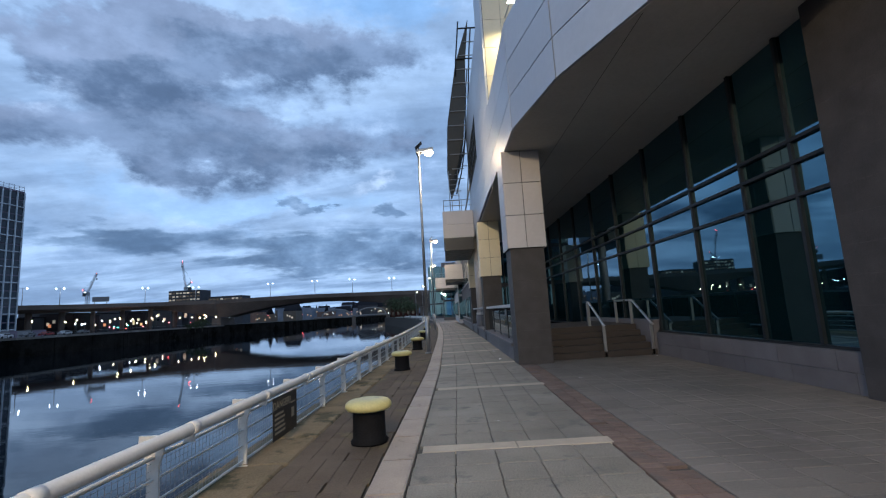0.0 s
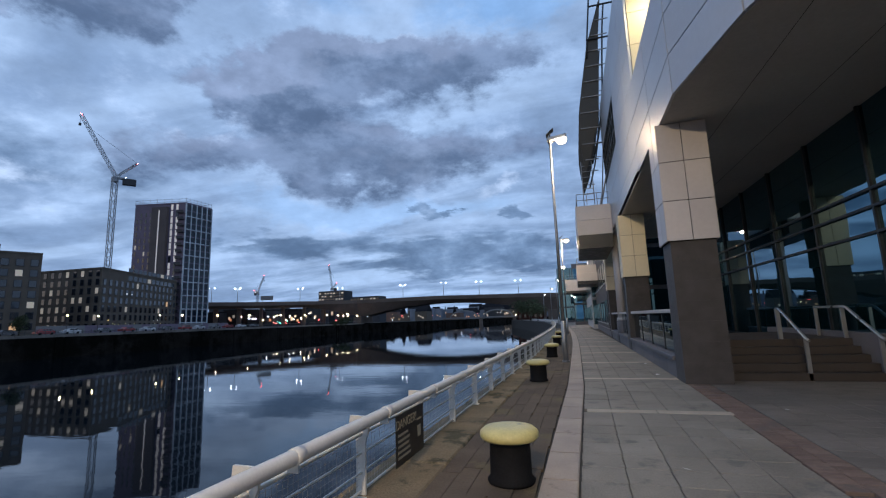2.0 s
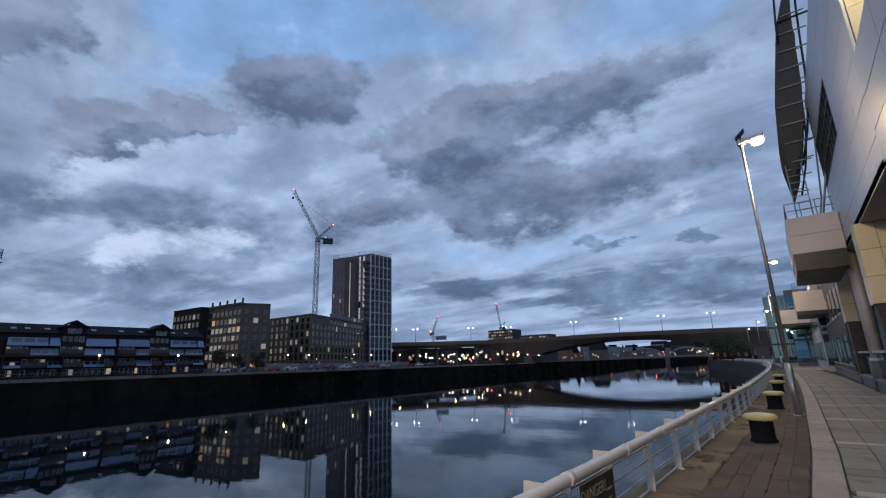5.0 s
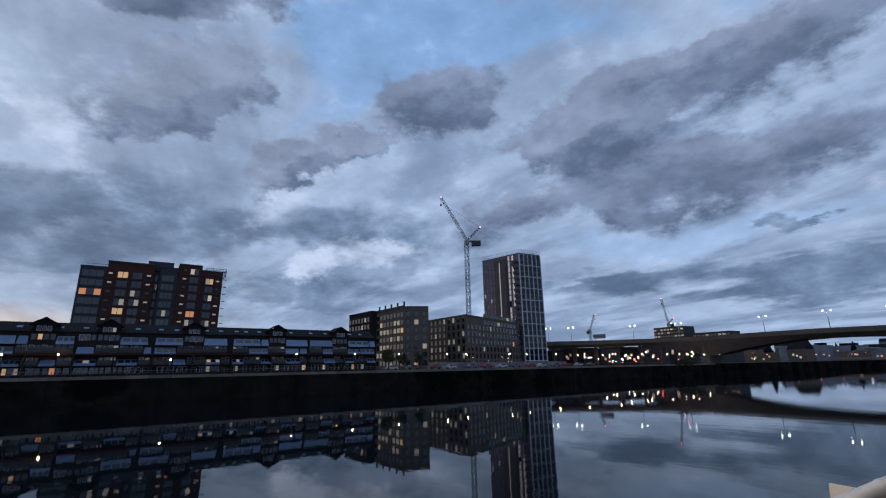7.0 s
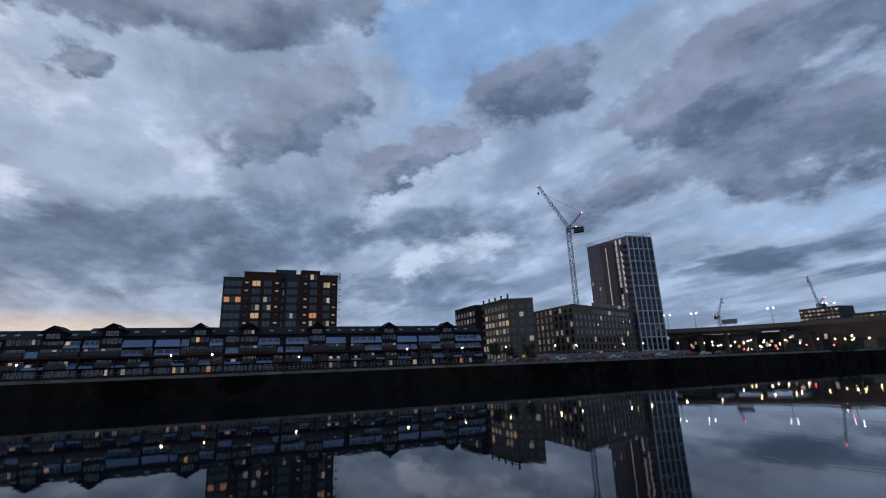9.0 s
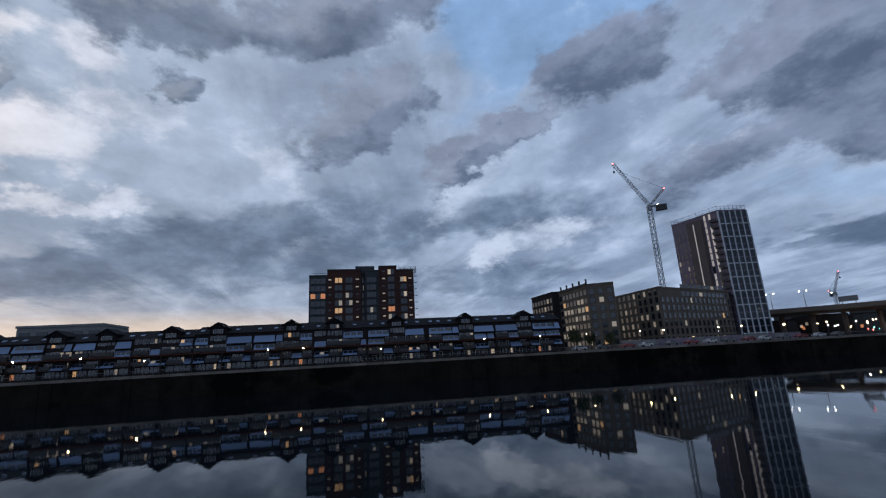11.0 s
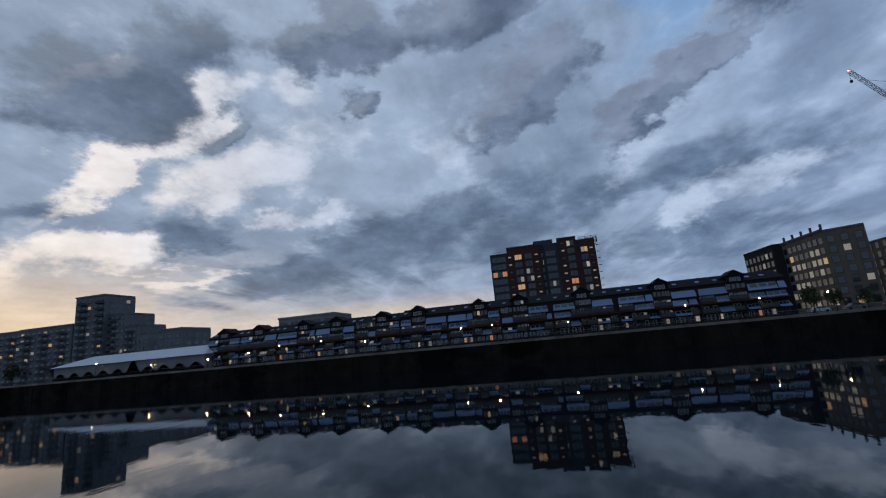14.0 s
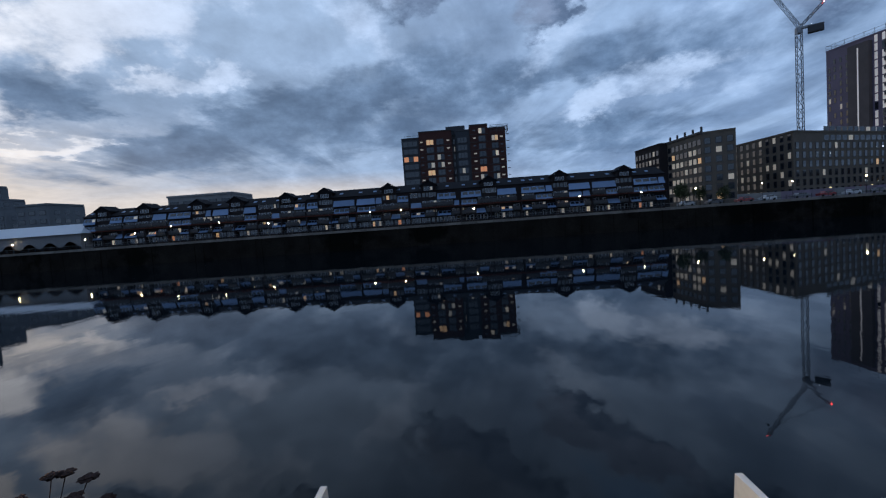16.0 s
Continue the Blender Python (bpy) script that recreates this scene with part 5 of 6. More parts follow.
tower_crane((-298, 512, FAR_TOP), 45.0, (4.0, 30.0), (-6.0, 6.0), 1.3, "distant tower crane above an office block")

# ---------- motorway bridge ----------
bridge = thing("motorway_bridge", "long low concrete motorway bridge with arched main span", "bridge", at=(-70, 250, 0))
path_b = [(60, 250, 9.9), (20, 250, 11.3), (-22, 250, 12.8), (-75, 250, 13.8), (-125, 250, 13.7), (-150, 238, 13.6), (-172, 215, 13.4), (-190, 190, 13.3), (-215, 165, 13.1), (-260, 140, 12.6), (-330, 120, 12)]


def deck_depth(x):
    if -124 <= x <= -12:
        return 3.3 + 5.8 * min(1.0, abs((x + 67) / 52.0)) ** 2
    return 9.6 - min(1.0, (abs(x + 67) - 55) / 30.0) * 6.9


dense = []
for a, b2 in zip(path_b, path_b[1:]):
    for k in range(8):
        dense.append(Vector(a).lerp(Vector(b2), k / 8))
bm = bmesh.new()
rings = []
for i, p in enumerate(dense):
    d = (dense[min(i + 1, len(dense) - 1)] - dense[max(i - 1, 0)]).normalized()
    n = Vector((d.y, -d.x, 0)) * (1 if d.x > 0 else -1)
    w, dep = 9.0, deck_depth(p.x)
    rings.append([bm.verts.new(p + q - Vector((-70, 250, 0))) for q in (
        n * -w + Vector((0, 0, 1.0)), n * w + Vector((0, 0, 1.0)), n * w + Vector((0, 0, -1.0)), n * (w * 0.7) + Vector((0, 0, 0.6 - dep)), n * (-w * 0.7) + Vector((0, 0, 0.6 - dep)), n * -w + Vector((0, 0, -1.0)))])
for a, b2 in zip(rings, rings[1:]):
    for k in range(6):
        bm.faces.new((a[k], a[(k + 1) % 6], b2[(k + 1) % 6], b2[k]))
part("deck", bm, concrete_mat, bridge)
for x, y in ((-124, 250), (-12, 250)):
    bm = bmesh.new()
    box(bm, x + 70 - 2.4, x + 70 + 2.4, -8, 8, WATER - 1, 5.0, 0.1)
    part("pier", bm, concrete_mat, bridge)
for k, p in enumerate(dense[34:]):
    if k % 3 == 0 and p.x > -250:
        for s in (-5, 5):
            bm = bmesh.new()
            rod(bm, (p.x + 70 + s * 0.7, p.y - 250 + s, 0), (p.x + 70 + s * 0.7, p.y - 250 + s, p.z - 2), 0.9, n=10)
            part("viaduct_column", bm, concrete_mat, bridge)
random.seed(51)
tall = thing("bridge_lamp", "slim motorway lamp with twin cool white lanterns", "street lamp", "bridge lamps", at=(-30, 250, 13.7))
bm = bmesh.new()
rod(bm, (0, 0, 0), (0, 0, 8.0), 0.16, 0.10, 8)
flat_bar(bm, (-1.4, 0, 8.0), (1.4, 0, 8.0), 0.12, 0.12)
part("column", bm, galv_mat, tall)
for s in (-1.4, 1.4):
    bm = bmesh.new()
    bmesh.ops.create_icosphere(bm, subdivisions=1, radius=0.26, matrix=Matrix.Translation((s, 0, 7.9)))
    part("lantern", bm, cool_lamp, tall)
for x, y, z in ((-52, 250, 14.3), (-73, 250, 14.7), (-98, 250, 14.7), (-137, 245, 14.6), (-156, 232, 14.5), (-178, 206, 14.3), (-186, 196, 14.3)):
    copy_thing(tall, pose(x, y, z, 0, 0, random.uniform(0, 40)))
# gantry sign and traffic on the deck
gantry = thing("gantry_sign", "pale motorway gantry sign seen on the viaduct", "road sign", at=(-169, 219, 14.3))
bm = bmesh.new()
for s in (-2.4, 2.4):
    box(bm, s - 0.15, s + 0.15, -0.15, 0.15, 0, 2.0)
part("legs", bm, galv_mat, gantry)
bm = bmesh.new()
box(bm, -3.4, 3.4, -0.12, 0.12, 1.6, 4.0, 0.03)
part("board", bm, pale_render, gantry)
gantry.rotation_euler = (0, 0, radians(25))

# ---------- far city seen under and over the bridge ----------
random.seed(61)
for x, y, w, d, h, mt in ((-256, 448, 31, 20, 35.5, grey_render), (-218, 452, 34, 18, 28.0, grey_render)):
    ob = thing("office_block", "distant office block with rows of lit windows", "building", "distant offices", at=(x, y, FAR_TOP))
    bm = bmesh.new()
    box(bm, -w / 2, w / 2, -d / 2, d / 2, 0, h, 0.2)
    part("wall", bm, mt, ob)
    face_grid(ob, Vector((-w / 2, -d / 2, 0)), Vector((1, 0, 0)), w, [h - 13 + 3.2 * i for i in range(4)], 9, 0.7, 0.45, dark_frame, 0.12, Vector((0, -1, 0)), 0.35)
for k in range(64):
    az_, dist = random.uniform(1, 48), random.uniform(470, 900)
    if k < 34:
        az_, dist = random.uniform(3, 24), random.uniform(660, 980)
    x, y = -dist * math.sin(radians(az_)), dist * math.cos(radians(az_))
    if y < 650 and x > -125:
        y += 660 - y
        dist = math.hypot(x, y)
    w, d = random.uniform(14, 34), random.uniform(12, 24)
    h = dist * math.tan(radians(random.uniform(0.55, 1.6) if k < 34 else random.uniform(0.5, 1.5)))
    ob = thing("city_building", "distant dark city building on the skyline", "building", "city skyline", at=(x, y, FAR_TOP))
    bm = bmesh.new()
    box(bm, -w / 2, w / 2, -d / 2, d / 2, 0, h, 0.3)
    part("wall", bm, random.choice((hazy_city_stone, hazy_city_stone, grey_render, tan_brick, city_brick)), ob)
    bm = bmesh.new()
    style = random.random()
    if style < 0.10:
        rod(bm, (0, 0, h), (0, 0, h + w * 0.5), w * 0.16, 0.3, 8)
    elif style < 0.7:
        vs = [bm.verts.new(p) for p in ((-w / 2, -d / 2, h), (w / 2, -d / 2, h), (w / 2, d / 2, h), (-w / 2, d / 2, h), (-w / 2, 0, h + d * 0.35), (w / 2, 0, h + d * 0.35))]
        for q in ((0, 1, 5, 4), (3, 2, 5, 4), (0, 3, 4), (1, 2, 5)):
            bm.faces.new([vs[i] for i in q])
    else:
        box(bm, -w / 4, w / 4, -d / 4, d / 4, h, h + 3)
    part("roof", bm, slate_mat, ob)
    lit_mat = random.choice((lit_room, lit_room_pale))
    for i in range(3):
        xx, zz = random.uniform(-w / 2 + 1, w / 2 - 2), random.uniform(2, max(3, h - 3))
        bm = bmesh.new()
        box(bm, xx, xx + 1.6, -d / 2 - 0.1, -d / 2 - 0.02, zz, zz + 1.8)
        part("window", bm, lit_mat, ob)
brick_hall = thing("quay_building", "red brick quayside building beyond the motorway bridge", "building", at=(-27, 276, 0))
bm = bmesh.new()
box(bm, -7, 9, -5, 12, -1.0, 7.6, 0.05)
part("wall", bm, brick_red, brick_hall)
bm = bmesh.new()
box(bm, -7.4, 9.4, -5.4, 12.4, 7.6, 8.2)
part("roof", bm, slate_mat, brick_hall)
for k in range(5):
    for z in (1.0, 4.4):
        bm = bmesh.new()
        box(bm, -6 + 3 * k, -4.7 + 3 * k, -5.08, -4.98, z, z + 1.9)
        part("window", bm, far_glass, brick_hall)
# low dark buildings standing behind the viaduct
random.seed(63)
for k in range(22):
    az_, dist = 27.5 + 0.9 * k, random.uniform(285, 390)
    x, y = -dist * math.sin(radians(az_)), dist * math.cos(radians(az_))
    w, d = random.uniform(10, 17), random.uniform(9, 16)
    h = dist * math.tan(radians(random.uniform(1.5, 2.3)))
    ob = thing("roadside_building", "low dark city building behind the viaduct", "building", "roadside buildings", at=(x, y, FAR_TOP))
    bm = bmesh.new()
    box(bm, -w / 2, w / 2, -d / 2, d / 2, 0, h, 0.15)
    part("wall", bm, random.choice((grey_render, brick_dark, grey_render)), ob)
    bm = bmesh.new()
    box(bm, -w / 2 - 0.2, w / 2 + 0.2, -d / 2 - 0.2, d / 2 + 0.2, h, h + 0.5)
    part("roof", bm, slate_mat, ob)
    for i in range(4):
        xx, zz = random.uniform(-w / 2 + 1, w / 2 - 2), random.uniform(1.5, h - 3)
        bm = bmesh.new()
        box(bm, xx, xx + 1.4, -d / 2 - 0.1, -d / 2 - 0.02, zz, zz + 1.5)
        part("window", bm, lit(0.35, 0.2), ob)
# small pale arched bridge beyond
arch = thing("footbridge", "distant pale arched footbridge low over the river", "bridge", at=(-88, 440, 0))
bm = bmesh.new()
box(bm, -42, 42, -2, 2, 2.0, 3.2)
part("deck", bm, pale_render, arch)
for c in (-20, 14):
    bm = bmesh.new()
    sweep(bm, [(c + 14 * math.cos(t), 0, 3 + 6.5 * math.sin(t)) for t in [math.pi * i / 12 for i in range(13)]], 0.6, 8)
    part("arch", bm, pale_render, arch)
for c in (-40, -3, 30):
    bm = bmesh.new()
    box(bm, c - 1.5, c + 1.5, -2, 2, WATER - 1, 2)
    part("pier", bm, concrete_mat, arch)


# ---------- left of the terrace ----------
random.seed(71)
shed = thing("quay_shed", "long low brick shed with white roof and scalloped gables", "shed", at=(-121, -132, FAR_TOP))
bm = bmesh.new()
box(bm, -14, 0, -30, 30, 0, 4.6)
part("wall", bm, pale_render, shed)
for k in range(10):
    bm = bmesh.new()
    c = -27 + 6 * k
    vs = [bm.verts.new((0.25, c - 3 + 6 * i / 10, 0.0)) for i in range(11)]
    ws = [bm.verts.new((0.25, c - 3 + 6 * i / 10, 0.8 + (1.5 if k != 5 else 3.9) * max(0.0, math.sin(math.pi * i / 10)) ** 2)) for i in range(11)]
    for i in range(10):
        bm.faces.new((vs[i], vs[i + 1], ws[i + 1], ws[i]))
    bmesh.ops.solidify(bm, geom=bm.faces[:], thickness=0.3)
    part("scalloped_front", bm, red_stone, shed)
bm = bmesh.new()
vs = [bm.verts.new(p) for p in ((0.9, -31, 4.4), (0.9, 31, 4.4), (-7, 26, 7.4), (-7, -22, 7.4), (-15, 31, 4.4), (-15, -31, 4.4))]
for q in ((0, 1, 2, 3), (3, 2, 4, 5), (1, 4, 2), (0, 3, 5)):
    bm.faces.new([vs[i] for i in q])
part("roof", bm, roof_white, shed, "white sheet metal hipped roof")


def flats(name, label, x, y0, y1, height, mt, cols, chance, balconies=True):
    ob = thing(name, label, "building", "riverside flats", at=(x, (y0 + y1) / 2, FAR_TOP))
    L = (y1 - y0) / 2
    bm = bmesh.new()
    box(bm, -16, 0, -L, L, 0, height, 0.1)
    part("wall", bm, mt, ob)
    bm = bmesh.new()
    box(bm, -15.5, 0.3, -L - 0.2, L + 0.2, height, height + 0.7)
    part("parapet", bm, mt, ob)
    w = 2 * L / cols
    for i in range(int(height / 3)):
        for k in range(cols):
            y = -L + k * w
            rec = k % 3 == 1 and balconies
            bm = bmesh.new()
            box(bm, 0.02 if not rec else 0.04, 0.10, y + w * 0.18, y + w * 0.82, 1.0 + 3 * i, 2.55 + 3 * i)
            win = part("window", bm, dark_frame, ob)
            bm = bmesh.new()
            box(bm, 0.105, 0.12, y + w * 0.23, y + w * 0.77, 1.1 + 3 * i, 2.45 + 3 * i)
            part("pane", bm, lit(chance, 0.06), win)
            if rec:
                bm = bmesh.new()
                box(bm, 0, 1.5, y - w * 0.2, y + w * 1.2, 0.35 + 3 * i, 0.55 + 3 * i)
                box(bm, 1.4, 1.46, y - w * 0.2, y + w * 1.2, 0.55 + 3 * i, 1.5 + 3 * i)
                part("balcony", bm, grey_render, ob)
            # end face towards the river bend
    for i in range(int(height / 3)):
        for k in range(3):
            bm = bmesh.new()
            box(bm, -13 + 4.2 * k, -11 + 4.2 * k, L, L + 0.08, 1.0 + 3 * i, 2.5 + 3 * i)
            part("end_window", bm, lit(chance, 0.04), ob)
    return ob


flats("flats_tower", "pale rendered flats tower with stacked balconies", -165, -213, -196, 37.0, flat_render, 5, 0.025)
flats("flats", "stepped grey flats with balconies", -167, -196, -186, 27.5, flat_render, 4, 0.03)
flats("flats", "lower grey flats beside the tower", -167, -186, -179, 21.5, flat_render, 3, 0.03)
flats("flats", "lower grey flats beside the tower", -167, -179, -172, 17.5, flat_render, 3, 0.03, False)
for k in range(5):
    flats("flats", "long row of pale riverside flats with balconies", -165 - 2 * k, -246 - 34 * k, -214 - 34 * k, 25.0, flat_render, 9, 0.04)
flats("flats", "plain pale block behind the shed", -155, -155, -143, 16.4, flat_render, 3, 0.03, False)
flats("rooftop_pavilion", "low flat roofed penthouse behind the terrace", -160, -102, -78, 16.0, pale_render, 5, 0.0, False)

# ---------- lamps, trees and cars on the far bank ----------
quay_lamp = thing("quay_lamp", "short far quay lamp with warm glowing lantern", "street lamp", "far quay lamps", at=(-117, -60, FAR_TOP))
bm = bmesh.new()
rod(bm, (0, 0, 0), (0, 0, 4.6), 0.07, 0.05, 8)
part("column", bm, dark_frame, quay_lamp)
bm = bmesh.new()
bmesh.ops.create_icosphere(bm, subdivisions=2, radius=0.17, matrix=Matrix.Translation((0, 0, 4.5)))
part("lantern", bm, far_lamp, quay_lamp)
random.seed(81)
for y in (-268, -246, -231, -217, -206, -188, -160, -142, -121, -99, -84, -76, -49, -22, -11, 9, 33, 52, 66, 80, 92, 104, 116, 130, 146, 160, 172, 184, 199, 214, 224):
    copy_thing(quay_lamp, pose(-117 - random.uniform(0, 5), y + random.uniform(-2, 2), FAR_TOP - random.choice((0, 0, 1.2, 2.0)) if y < 60 else FAR_TOP))
# road lights under the viaduct
for mt, nm, lab, cnt in ((far_lamp, "road_lamp", "warm road lamp glowing under the viaduct", 16), (red_lamp, "traffic_light", "red traffic light glowing on a pole", 6), (green_lamp, "traffic_light", "green traffic light glowing on a pole", 4), (cool_lamp, "road_lamp", "cool white road lamp", 6)):
    proto = None
    for k in range(cnt):
        x, y = random.uniform(-190, -118), random.uniform(196, 245)
        h = random.uniform(3.0, 6.5) if mt in (far_lamp, cool_lamp) else random.uniform(1.2, 3.2)
        lp = thing(nm, lab, "street lamp" if nm == "road_lamp" else "traffic light", "road lights", at=(x, y, FAR_TOP))
        bm = bmesh.new()
        rod(bm, (0, 0, 0), (0, 0, h), 0.07, 0.05, 6)
        part("column", bm, dark_frame, lp)
        bm = bmesh.new()
        bmesh.ops.create_icosphere(bm, subdivisions=1, radius=0.24 if nm == "road_lamp" else 0.20, matrix=Matrix.Translation((0, 0, h)))
        part("lantern", bm, mt, lp)
# city lights further along the water
for k in range(26):
    az_, dist = random.uniform(3, 26), random.uniform(420, 640)
    x, y = -dist * math.sin(radians(az_)), dist * math.cos(radians(az_))
    y = 644 if x > -122 else y
    lp = thing("road_lamp", "distant city lamp above the water", "street lamp", "city lamps", at=(x, y, FAR_TOP))
    bm = bmesh.new()
    h = random.uniform(3, 9)
    rod(bm, (0, 0, 0), (0, 0, h), 0.12, 0.1, 6)
    part("column", bm, dark_frame, lp)
    bm = bmesh.new()
    bmesh.ops.create_icosphere(bm, subdivisions=1, radius=0.30, matrix=Matrix.Translation((0, 0, h)))
    part("lantern", bm, random.choice((far_lamp, far_lamp, cool_lamp, red_lamp)), lp)

leaf_mat = surface("dusk_foliage", (0.045, 0.055, 0.028), 0.8, vary=0.4, scale=0.6, fine=4, per_object=0.3)
bark_mat = surface("bark", (0.06, 0.05, 0.04), 0.9, vary=0.3)


def tree(x, y, z, h, seed, bushy=False):
    rnd = random.Random(seed)
    ob = thing("bush" if bushy else "tree", "dark leafy bush at the water's edge" if bushy else "small leafy tree on the far bank", "bush" if bushy else "tree", at=(x, y, z))
    bm = bmesh.new()
    rod(bm, (0, 0, 0), (0, 0, h * 0.55), 0.03 * h, 0.018 * h, 8)
    for k in range(5):
        a = k * 1.3
        rod(bm, (0, 0, h * (0.25 + 0.06 * k)), (h * 0.25 * math.cos(a), h * 0.25 * math.sin(a), h * (0.55 + 0.07 * k)), 0.012 * h, 0.005 * h, 6)
    part("trunk", bm, bark_mat, ob)
    verts, faces = [], []
    for k in range(900):
        p = Vector((rnd.gauss(0, 1), rnd.gauss(0, 1), rnd.gauss(0, 1))).normalized() * rnd.uniform(0.35, 1.0)
        wide = 0.55 if bushy else 0.34
        c = Vector((p.x * h * wide, p.y * h * wide, h * 0.62 + p.z * h * 0.38))
        c += Vector(noise.noise_vector(c * (2.2 / h) + Vector((seed, 0, 0)))) * h * 0.14
        s = h * rnd.uniform(0.02, 0.045)
        d1 = Vector((rnd.gauss(0, 1), rnd.gauss(0, 1), rnd.gauss(0, 1))).normalized() * s
        d2 = d1.orthogonal().normalized() * s * 0.7
        i = len(verts)
        verts += [c - d1, c + d2, c + d1, c - d2]
        faces.append((i, i + 1, i + 2, i + 3))
    me = bpy.data.meshes.new("crown")
    me.from_pydata(verts, [], faces)
    me.materials.append(leaf_mat)
    cr = new("crown", me)
    cr.parent = ob


for k, (x, y, h, bushy) in enumerate(((-123, 63, 6.5, False), (-126, 69, 5.5, False), (-122, 73, 5.0, False), (-114.5, 205, 5.0, True), (-114.5, 211, 6.0, True), (-114.5, 199, 4.0, True),
                                      (-14, 170, 7, True), (-18, 185, 9, True), (-24, 205, 9, True), (-150, -225, 9, False), (-150, -240, 8, False), (-150, -262, 9, False), (-152, -205, 7, False))):
    tree(x, y, -1.2 if (bushy and x > -120 and x < -100) else (FAR_TOP if x < -100 else 0.0), h, 100 + k, bushy)
car_mats = [surface("car_paint_" + n, c, 0.3, 0.2, vary=0.05, coat=0.5) for n, c in (("white", (0.5, 0.5, 0.52)), ("grey", (0.12, 0.12, 0.13)), ("red", (0.25, 0.03, 0.03)))]
tyre_mat = surface("tyre_rubber", (0.015, 0.015, 0.015), 0.9)
random.seed(91)
for k in range(14):
    y = 66 + 7.4 * k + random.uniform(-1, 1)
    car = thing("parked_car", ("white", "grey", "red")[k % 3] + " parked car on the far quay road", "car", "parked cars", at=(-126 - 0.06 * (y - 66), y, FAR_TOP))
    bm = bmesh.new()
    prof = ((-2.1, 0.3), (-2.1, 0.85), (-1.2, 0.95), (-0.7, 1.42), (0.9, 1.45), (1.7, 0.98), (2.1, 0.85), (2.1, 0.3))
    a = [bm.verts.new((-0.85, yy, zz)) for yy, zz in prof]
    b2 = [bm.verts.new((0.85, yy, zz)) for yy, zz in prof]
    bm.faces.new(a), bm.faces.new(b2)
    for i in range(8):
        bm.faces.new((a[i], a[(i + 1) % 8], b2[(i + 1) % 8], b2[i]))
    part("body", bm, car_mats[k % 3], car)
    bm = bmesh.new()
    box(bm, 0.852, 0.862, -0.75, 1.2, 0.97, 1.36)
    part("side_window", bm, far_glass, car)
    for yy in (-1.3, 1.3):
        bm = bmesh.new()
        rod(bm, (0.6, yy, 0.32), (0.88, yy, 0.32), 0.32, n=12)
        part("wheel", bm, tyre_mat, car)
# boundary hoarding along the far quay road
hoard = thing("site_hoarding", "long low purple and white site hoarding by the road", "hoarding", at=(-136, 120, FAR_TOP))
random.seed(95)
for k in range(24):
    bm = bmesh.new()
    box(bm, -0.05, 0.05, -40 + 3.4 * k, -36.65 + 3.4 * k, 0, 2.2, 0, Matrix.Rotation(radians(10), 4, "Z"))
    part("panel", bm, random.choice((purple_wrap, purple_wrap, pale_render)), hoard)


# ---------- paving, piece by piece ----------
pave = thing("pavement", "grey concrete slab promenade with pale stone cross bands", "pavement", kind="structure")


def piece_mesh(name, w, d, h, material, bevel=0.006):
    bm = bmesh.new()
    box(bm, -w / 2, w / 2, -d / 2, d / 2, -h, 0, bevel)
    return mesh_of(name, bm, material)


BAY, COLS, ROWS = 3.95, 5, 8
slab_w, slab_d = 0.43, (BAY - 0.24) / ROWS
me = piece_mesh("slab", slab_w - 0.009, slab_d - 0.009, 0.05, slab_mat)
band_me = piece_mesh("band_stone", 1.065, 0.225, 0.05, stone_band_mat)
random.seed(101)
bulk = bmesh.new()
for bay in range(-2, 26):
    yb = 5.35 + BAY * (bay - 0)
    x_left = kerb_x(yb + 2) + 0.36
    for c in range(2):
        ob = new("band_stone", band_me)
        ob.parent, ob.matrix_basis = pave, pose(x_left + 0.54 + 1.075 * c, yb, 0.003 + random.uniform(-0.001, 0.001))
    for r in range(ROWS):
        y = yb + 0.12 + (r + 0.5) * slab_d
        for c in range(COLS):
            x = kerb_x(y) + 0.36 + (c + 0.5) * slab_w
            z = random.uniform(-0.004, 0.002)
            if -1 <= bay <= 4:
                ob = new("slab", me)
                ob.parent, ob.matrix_basis = pave, pose(x, y, z, random.uniform(-0.25, 0.25), random.uniform(-0.25, 0.25), random.uniform(-0.3, 0.3))
            else:
                box(bulk, x - slab_w / 2 + 0.006, x + slab_w / 2 - 0.006, y - slab_d / 2 + 0.006, y + slab_d / 2 - 0.006, z - 0.03, z)
tagged(part("slabs_beyond", bulk, slab_mat, pave), kind="stuff")
# pale kerb
kerb = thing("kerb", "pale worn stone kerb along the quay edge", "kerb", kind="structure")
y = -4.0
while y < 60:
    a, b2 = kerb_x(y), kerb_x(y + 0.9)
    bm = bmesh.new()
    vs = [bm.verts.new(p) for p in ((a, y + 0.004, 0.012), (a + 0.34, y + 0.004, 0.012), (b2 + 0.34, y + 0.896, 0.012), (b2, y + 0.896, 0.012))]
    ws = [bm.verts.new(v.co - Vector((0, 0, 0.3))) for v in vs]
    bm.faces.new(vs), bm.faces.new(ws)
    for i in range(4):
        bm.faces.new((vs[i], vs[(i + 1) % 4], ws[(i + 1) % 4], ws[i]))
    bmesh.ops.bevel(bm, geom=[e for e in bm.edges if abs(e.verts[0].co.z - e.verts[1].co.z) < 0.01 and e.verts[0].co.z > 0], offset=0.012, segments=2, affect="EDGES")
    part("kerb_stone", bm, kerb_mat, kerb)
    y += 0.9
bm = bmesh.new()
y = 60.0
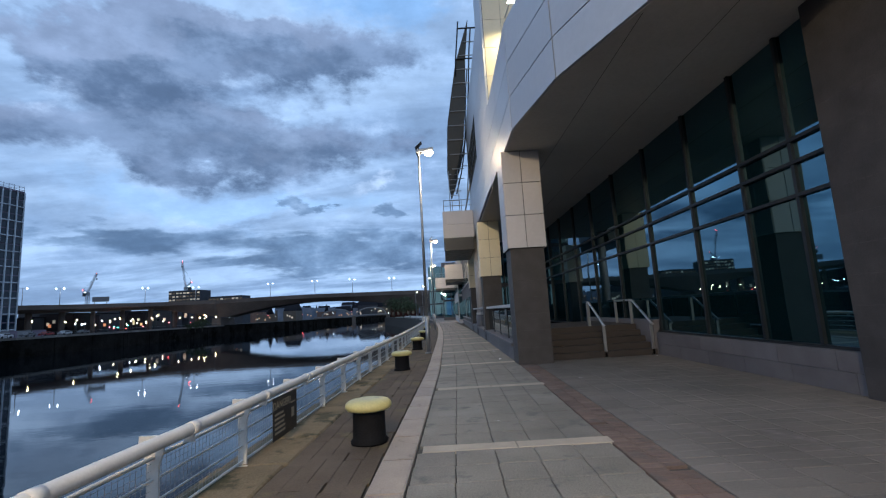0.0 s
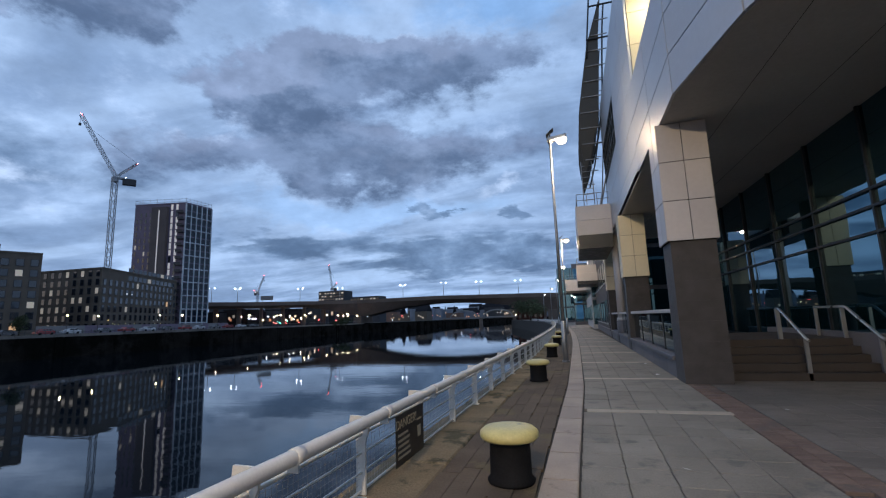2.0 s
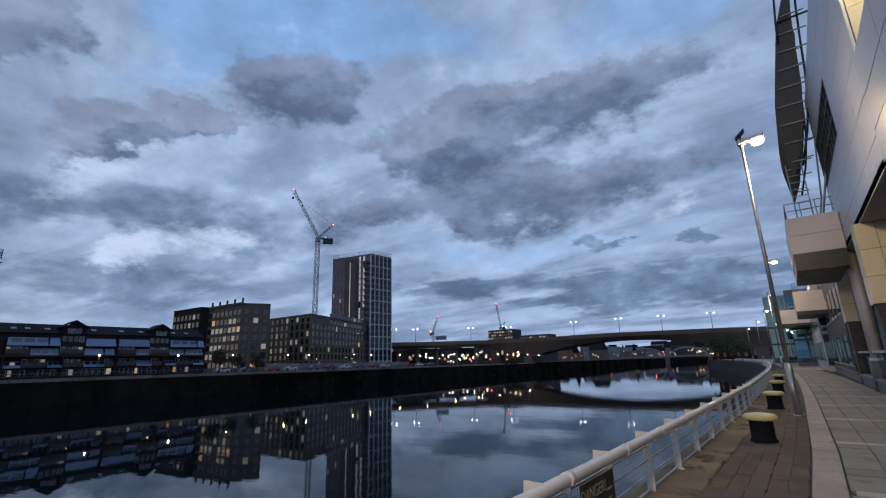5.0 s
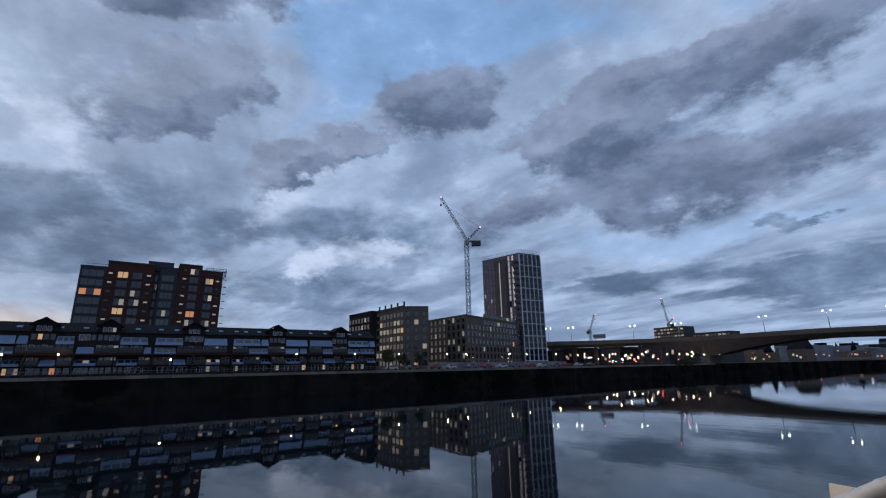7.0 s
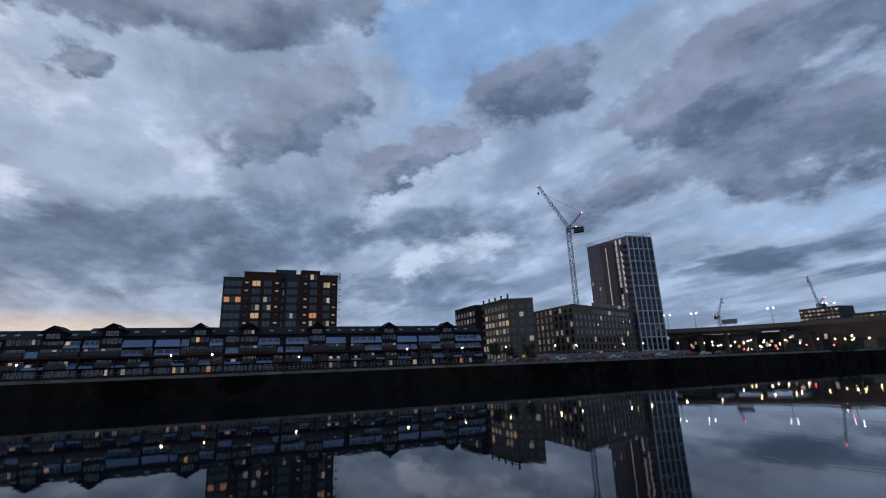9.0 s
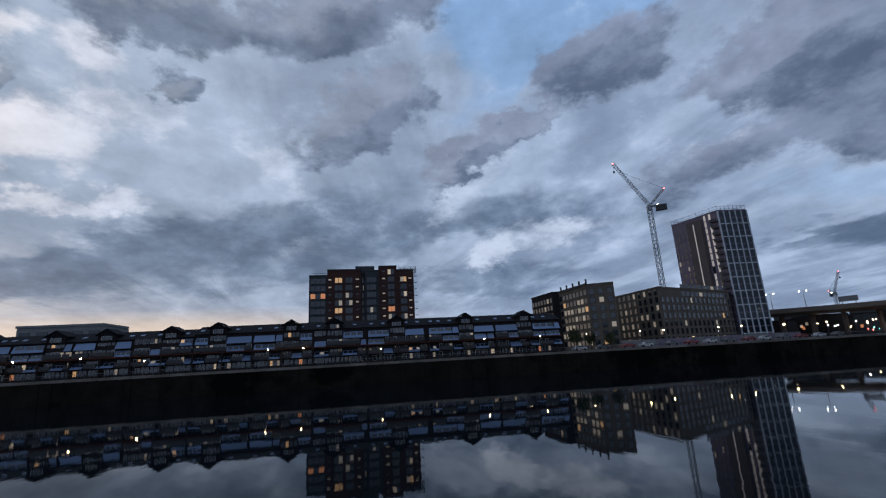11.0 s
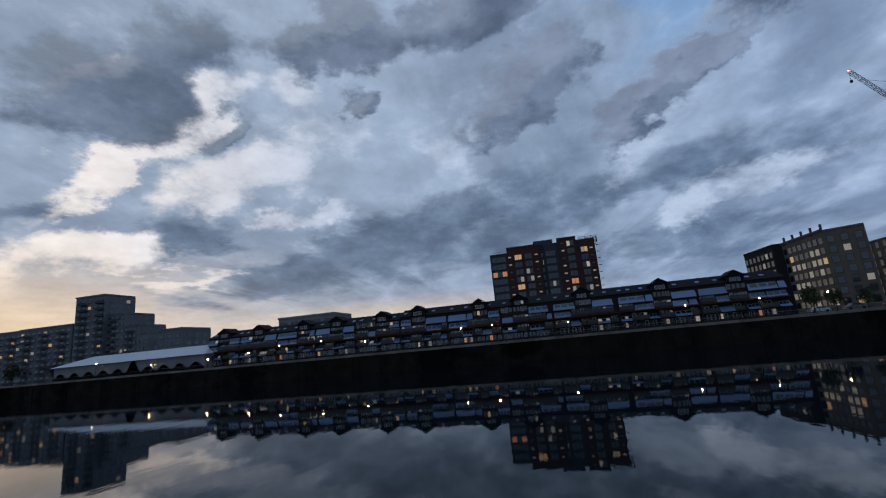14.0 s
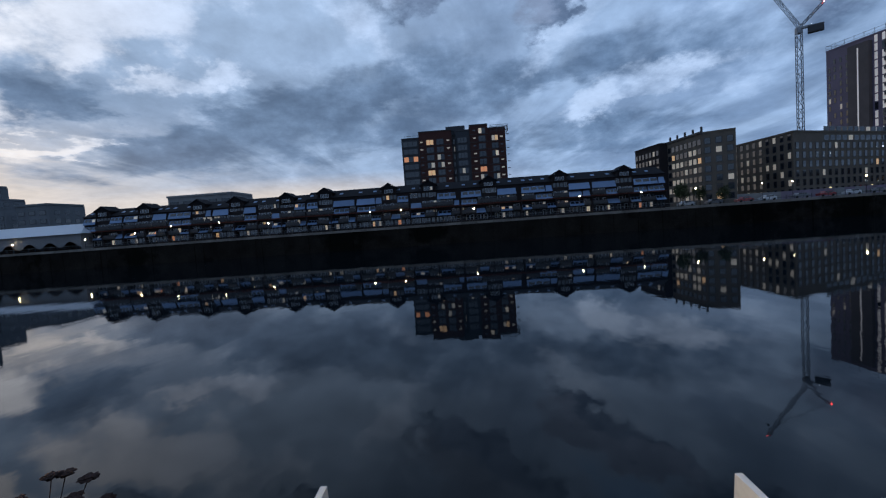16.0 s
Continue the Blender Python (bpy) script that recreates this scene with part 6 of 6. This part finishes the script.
while y < 240:
    a, b2 = kerb_x(y), kerb_x(y + 3)
    quad(bm, (a, y, 0.012), (a + 0.34, y, 0.012), (b2 + 0.34, y + 3, 0.012), (b2, y + 3, 0.012))
    quad(bm, (a + 0.36, y, 0.0), (a + 9, y, 0.0), (b2 + 9, y + 3, 0.0), (b2 + 0.36, y + 3, 0.0))
    y += 3
tagged(part("kerb_beyond", bm, kerb_mat, kerb), kind="stuff")
# old quay strip: setts and big mossy cope stones
strip = thing("quay_strip", "old brown stone setts and mossy cope stones at the quay edge", "paving", kind="structure")
random.seed(103)
bulk = bmesh.new()
y = -3.0
while y < 62:
    inner, outer = kerb_x(y) - 0.02, rail_x(y) + 0.42
    n = 5
    w = (inner - outer) / n
    for k in range(n):
        yo = y + (0.45 * ((k * 7) % 5) / 5)
        z = STRIP + random.uniform(-0.004, 0.004)
        box(bulk, outer + k * w + 0.003, outer + (k + 1) * w - 0.003, yo + 0.002, yo + 0.898, z - 0.05, z)
    y += 0.90
tagged(part("setts", bulk, sett_mat, strip), kind="stuff")
y = -3.0
while y < 60:
    step_y = random.uniform(0.9, 1.5)
    x = rail_x(y + step_y / 2)
    bm = bmesh.new()
    box(bm, x - 0.34, x + 0.40 + random.uniform(-0.03, 0.02), y + 0.008, y + step_y - 0.008, STRIP - 0.35, STRIP + 0.005 + random.uniform(0, 0.02), 0.02)
    part("cope_stone", bm, cope_mat, strip)
    y += step_y
# red brick course and plaza pavers
random.seed(107)
course = thing("brick_course", "worn reddish brick course between promenade and plaza", "paving", kind="structure")
red_me = piece_mesh("brick", 0.205, 0.095, 0.05, brick_strip_mat, 0.004)
bulk = bmesh.new()
for i in range(120):
    for c in range(2):
        y = 1.0 + 0.105 * i
        x = kerb_x(y) + 0.36 + COLS * slab_w + 0.12 + 0.21 * c
        if random.random() < 0.97:
            ob = new("brick", red_me)
            ob.parent, ob.matrix_basis = course, pose(x, y, random.uniform(-0.004, 0.001), 0, 0, random.uniform(-1.5, 1.5))
plaza = thing("plaza", "dull grey paver plaza in front of the glazed wall", "paving", kind="structure")
paver_me = piece_mesh("paver", 0.392, 0.192, 0.04, plaza_mat, 0.004)
bulk = bmesh.new()
y = -4.0
while y < 13.0:
    x0 = kerb_x(y) + 0.36 + COLS * slab_w + 0.45
    k = 0
    while x0 + 0.4 * k < 6.2:
        xx = x0 + 0.4 * k
        z = random.uniform(-0.004, 0.001)
        if 4.0 < y < 9.0 and k < 10:
            ob = new("paver", paver_me)
            ob.parent, ob.matrix_basis = plaza, pose(xx + 0.2, y + 0.1, z, 0, 0, random.uniform(-0.4, 0.4))
        else:
            box(bulk, xx + 0.004, xx + 0.396, y + 0.004, y + 0.196, z - 0.03, z)
        k += 1
    y += 0.2
tagged(part("pavers", bulk, plaza_mat, plaza), kind="stuff")
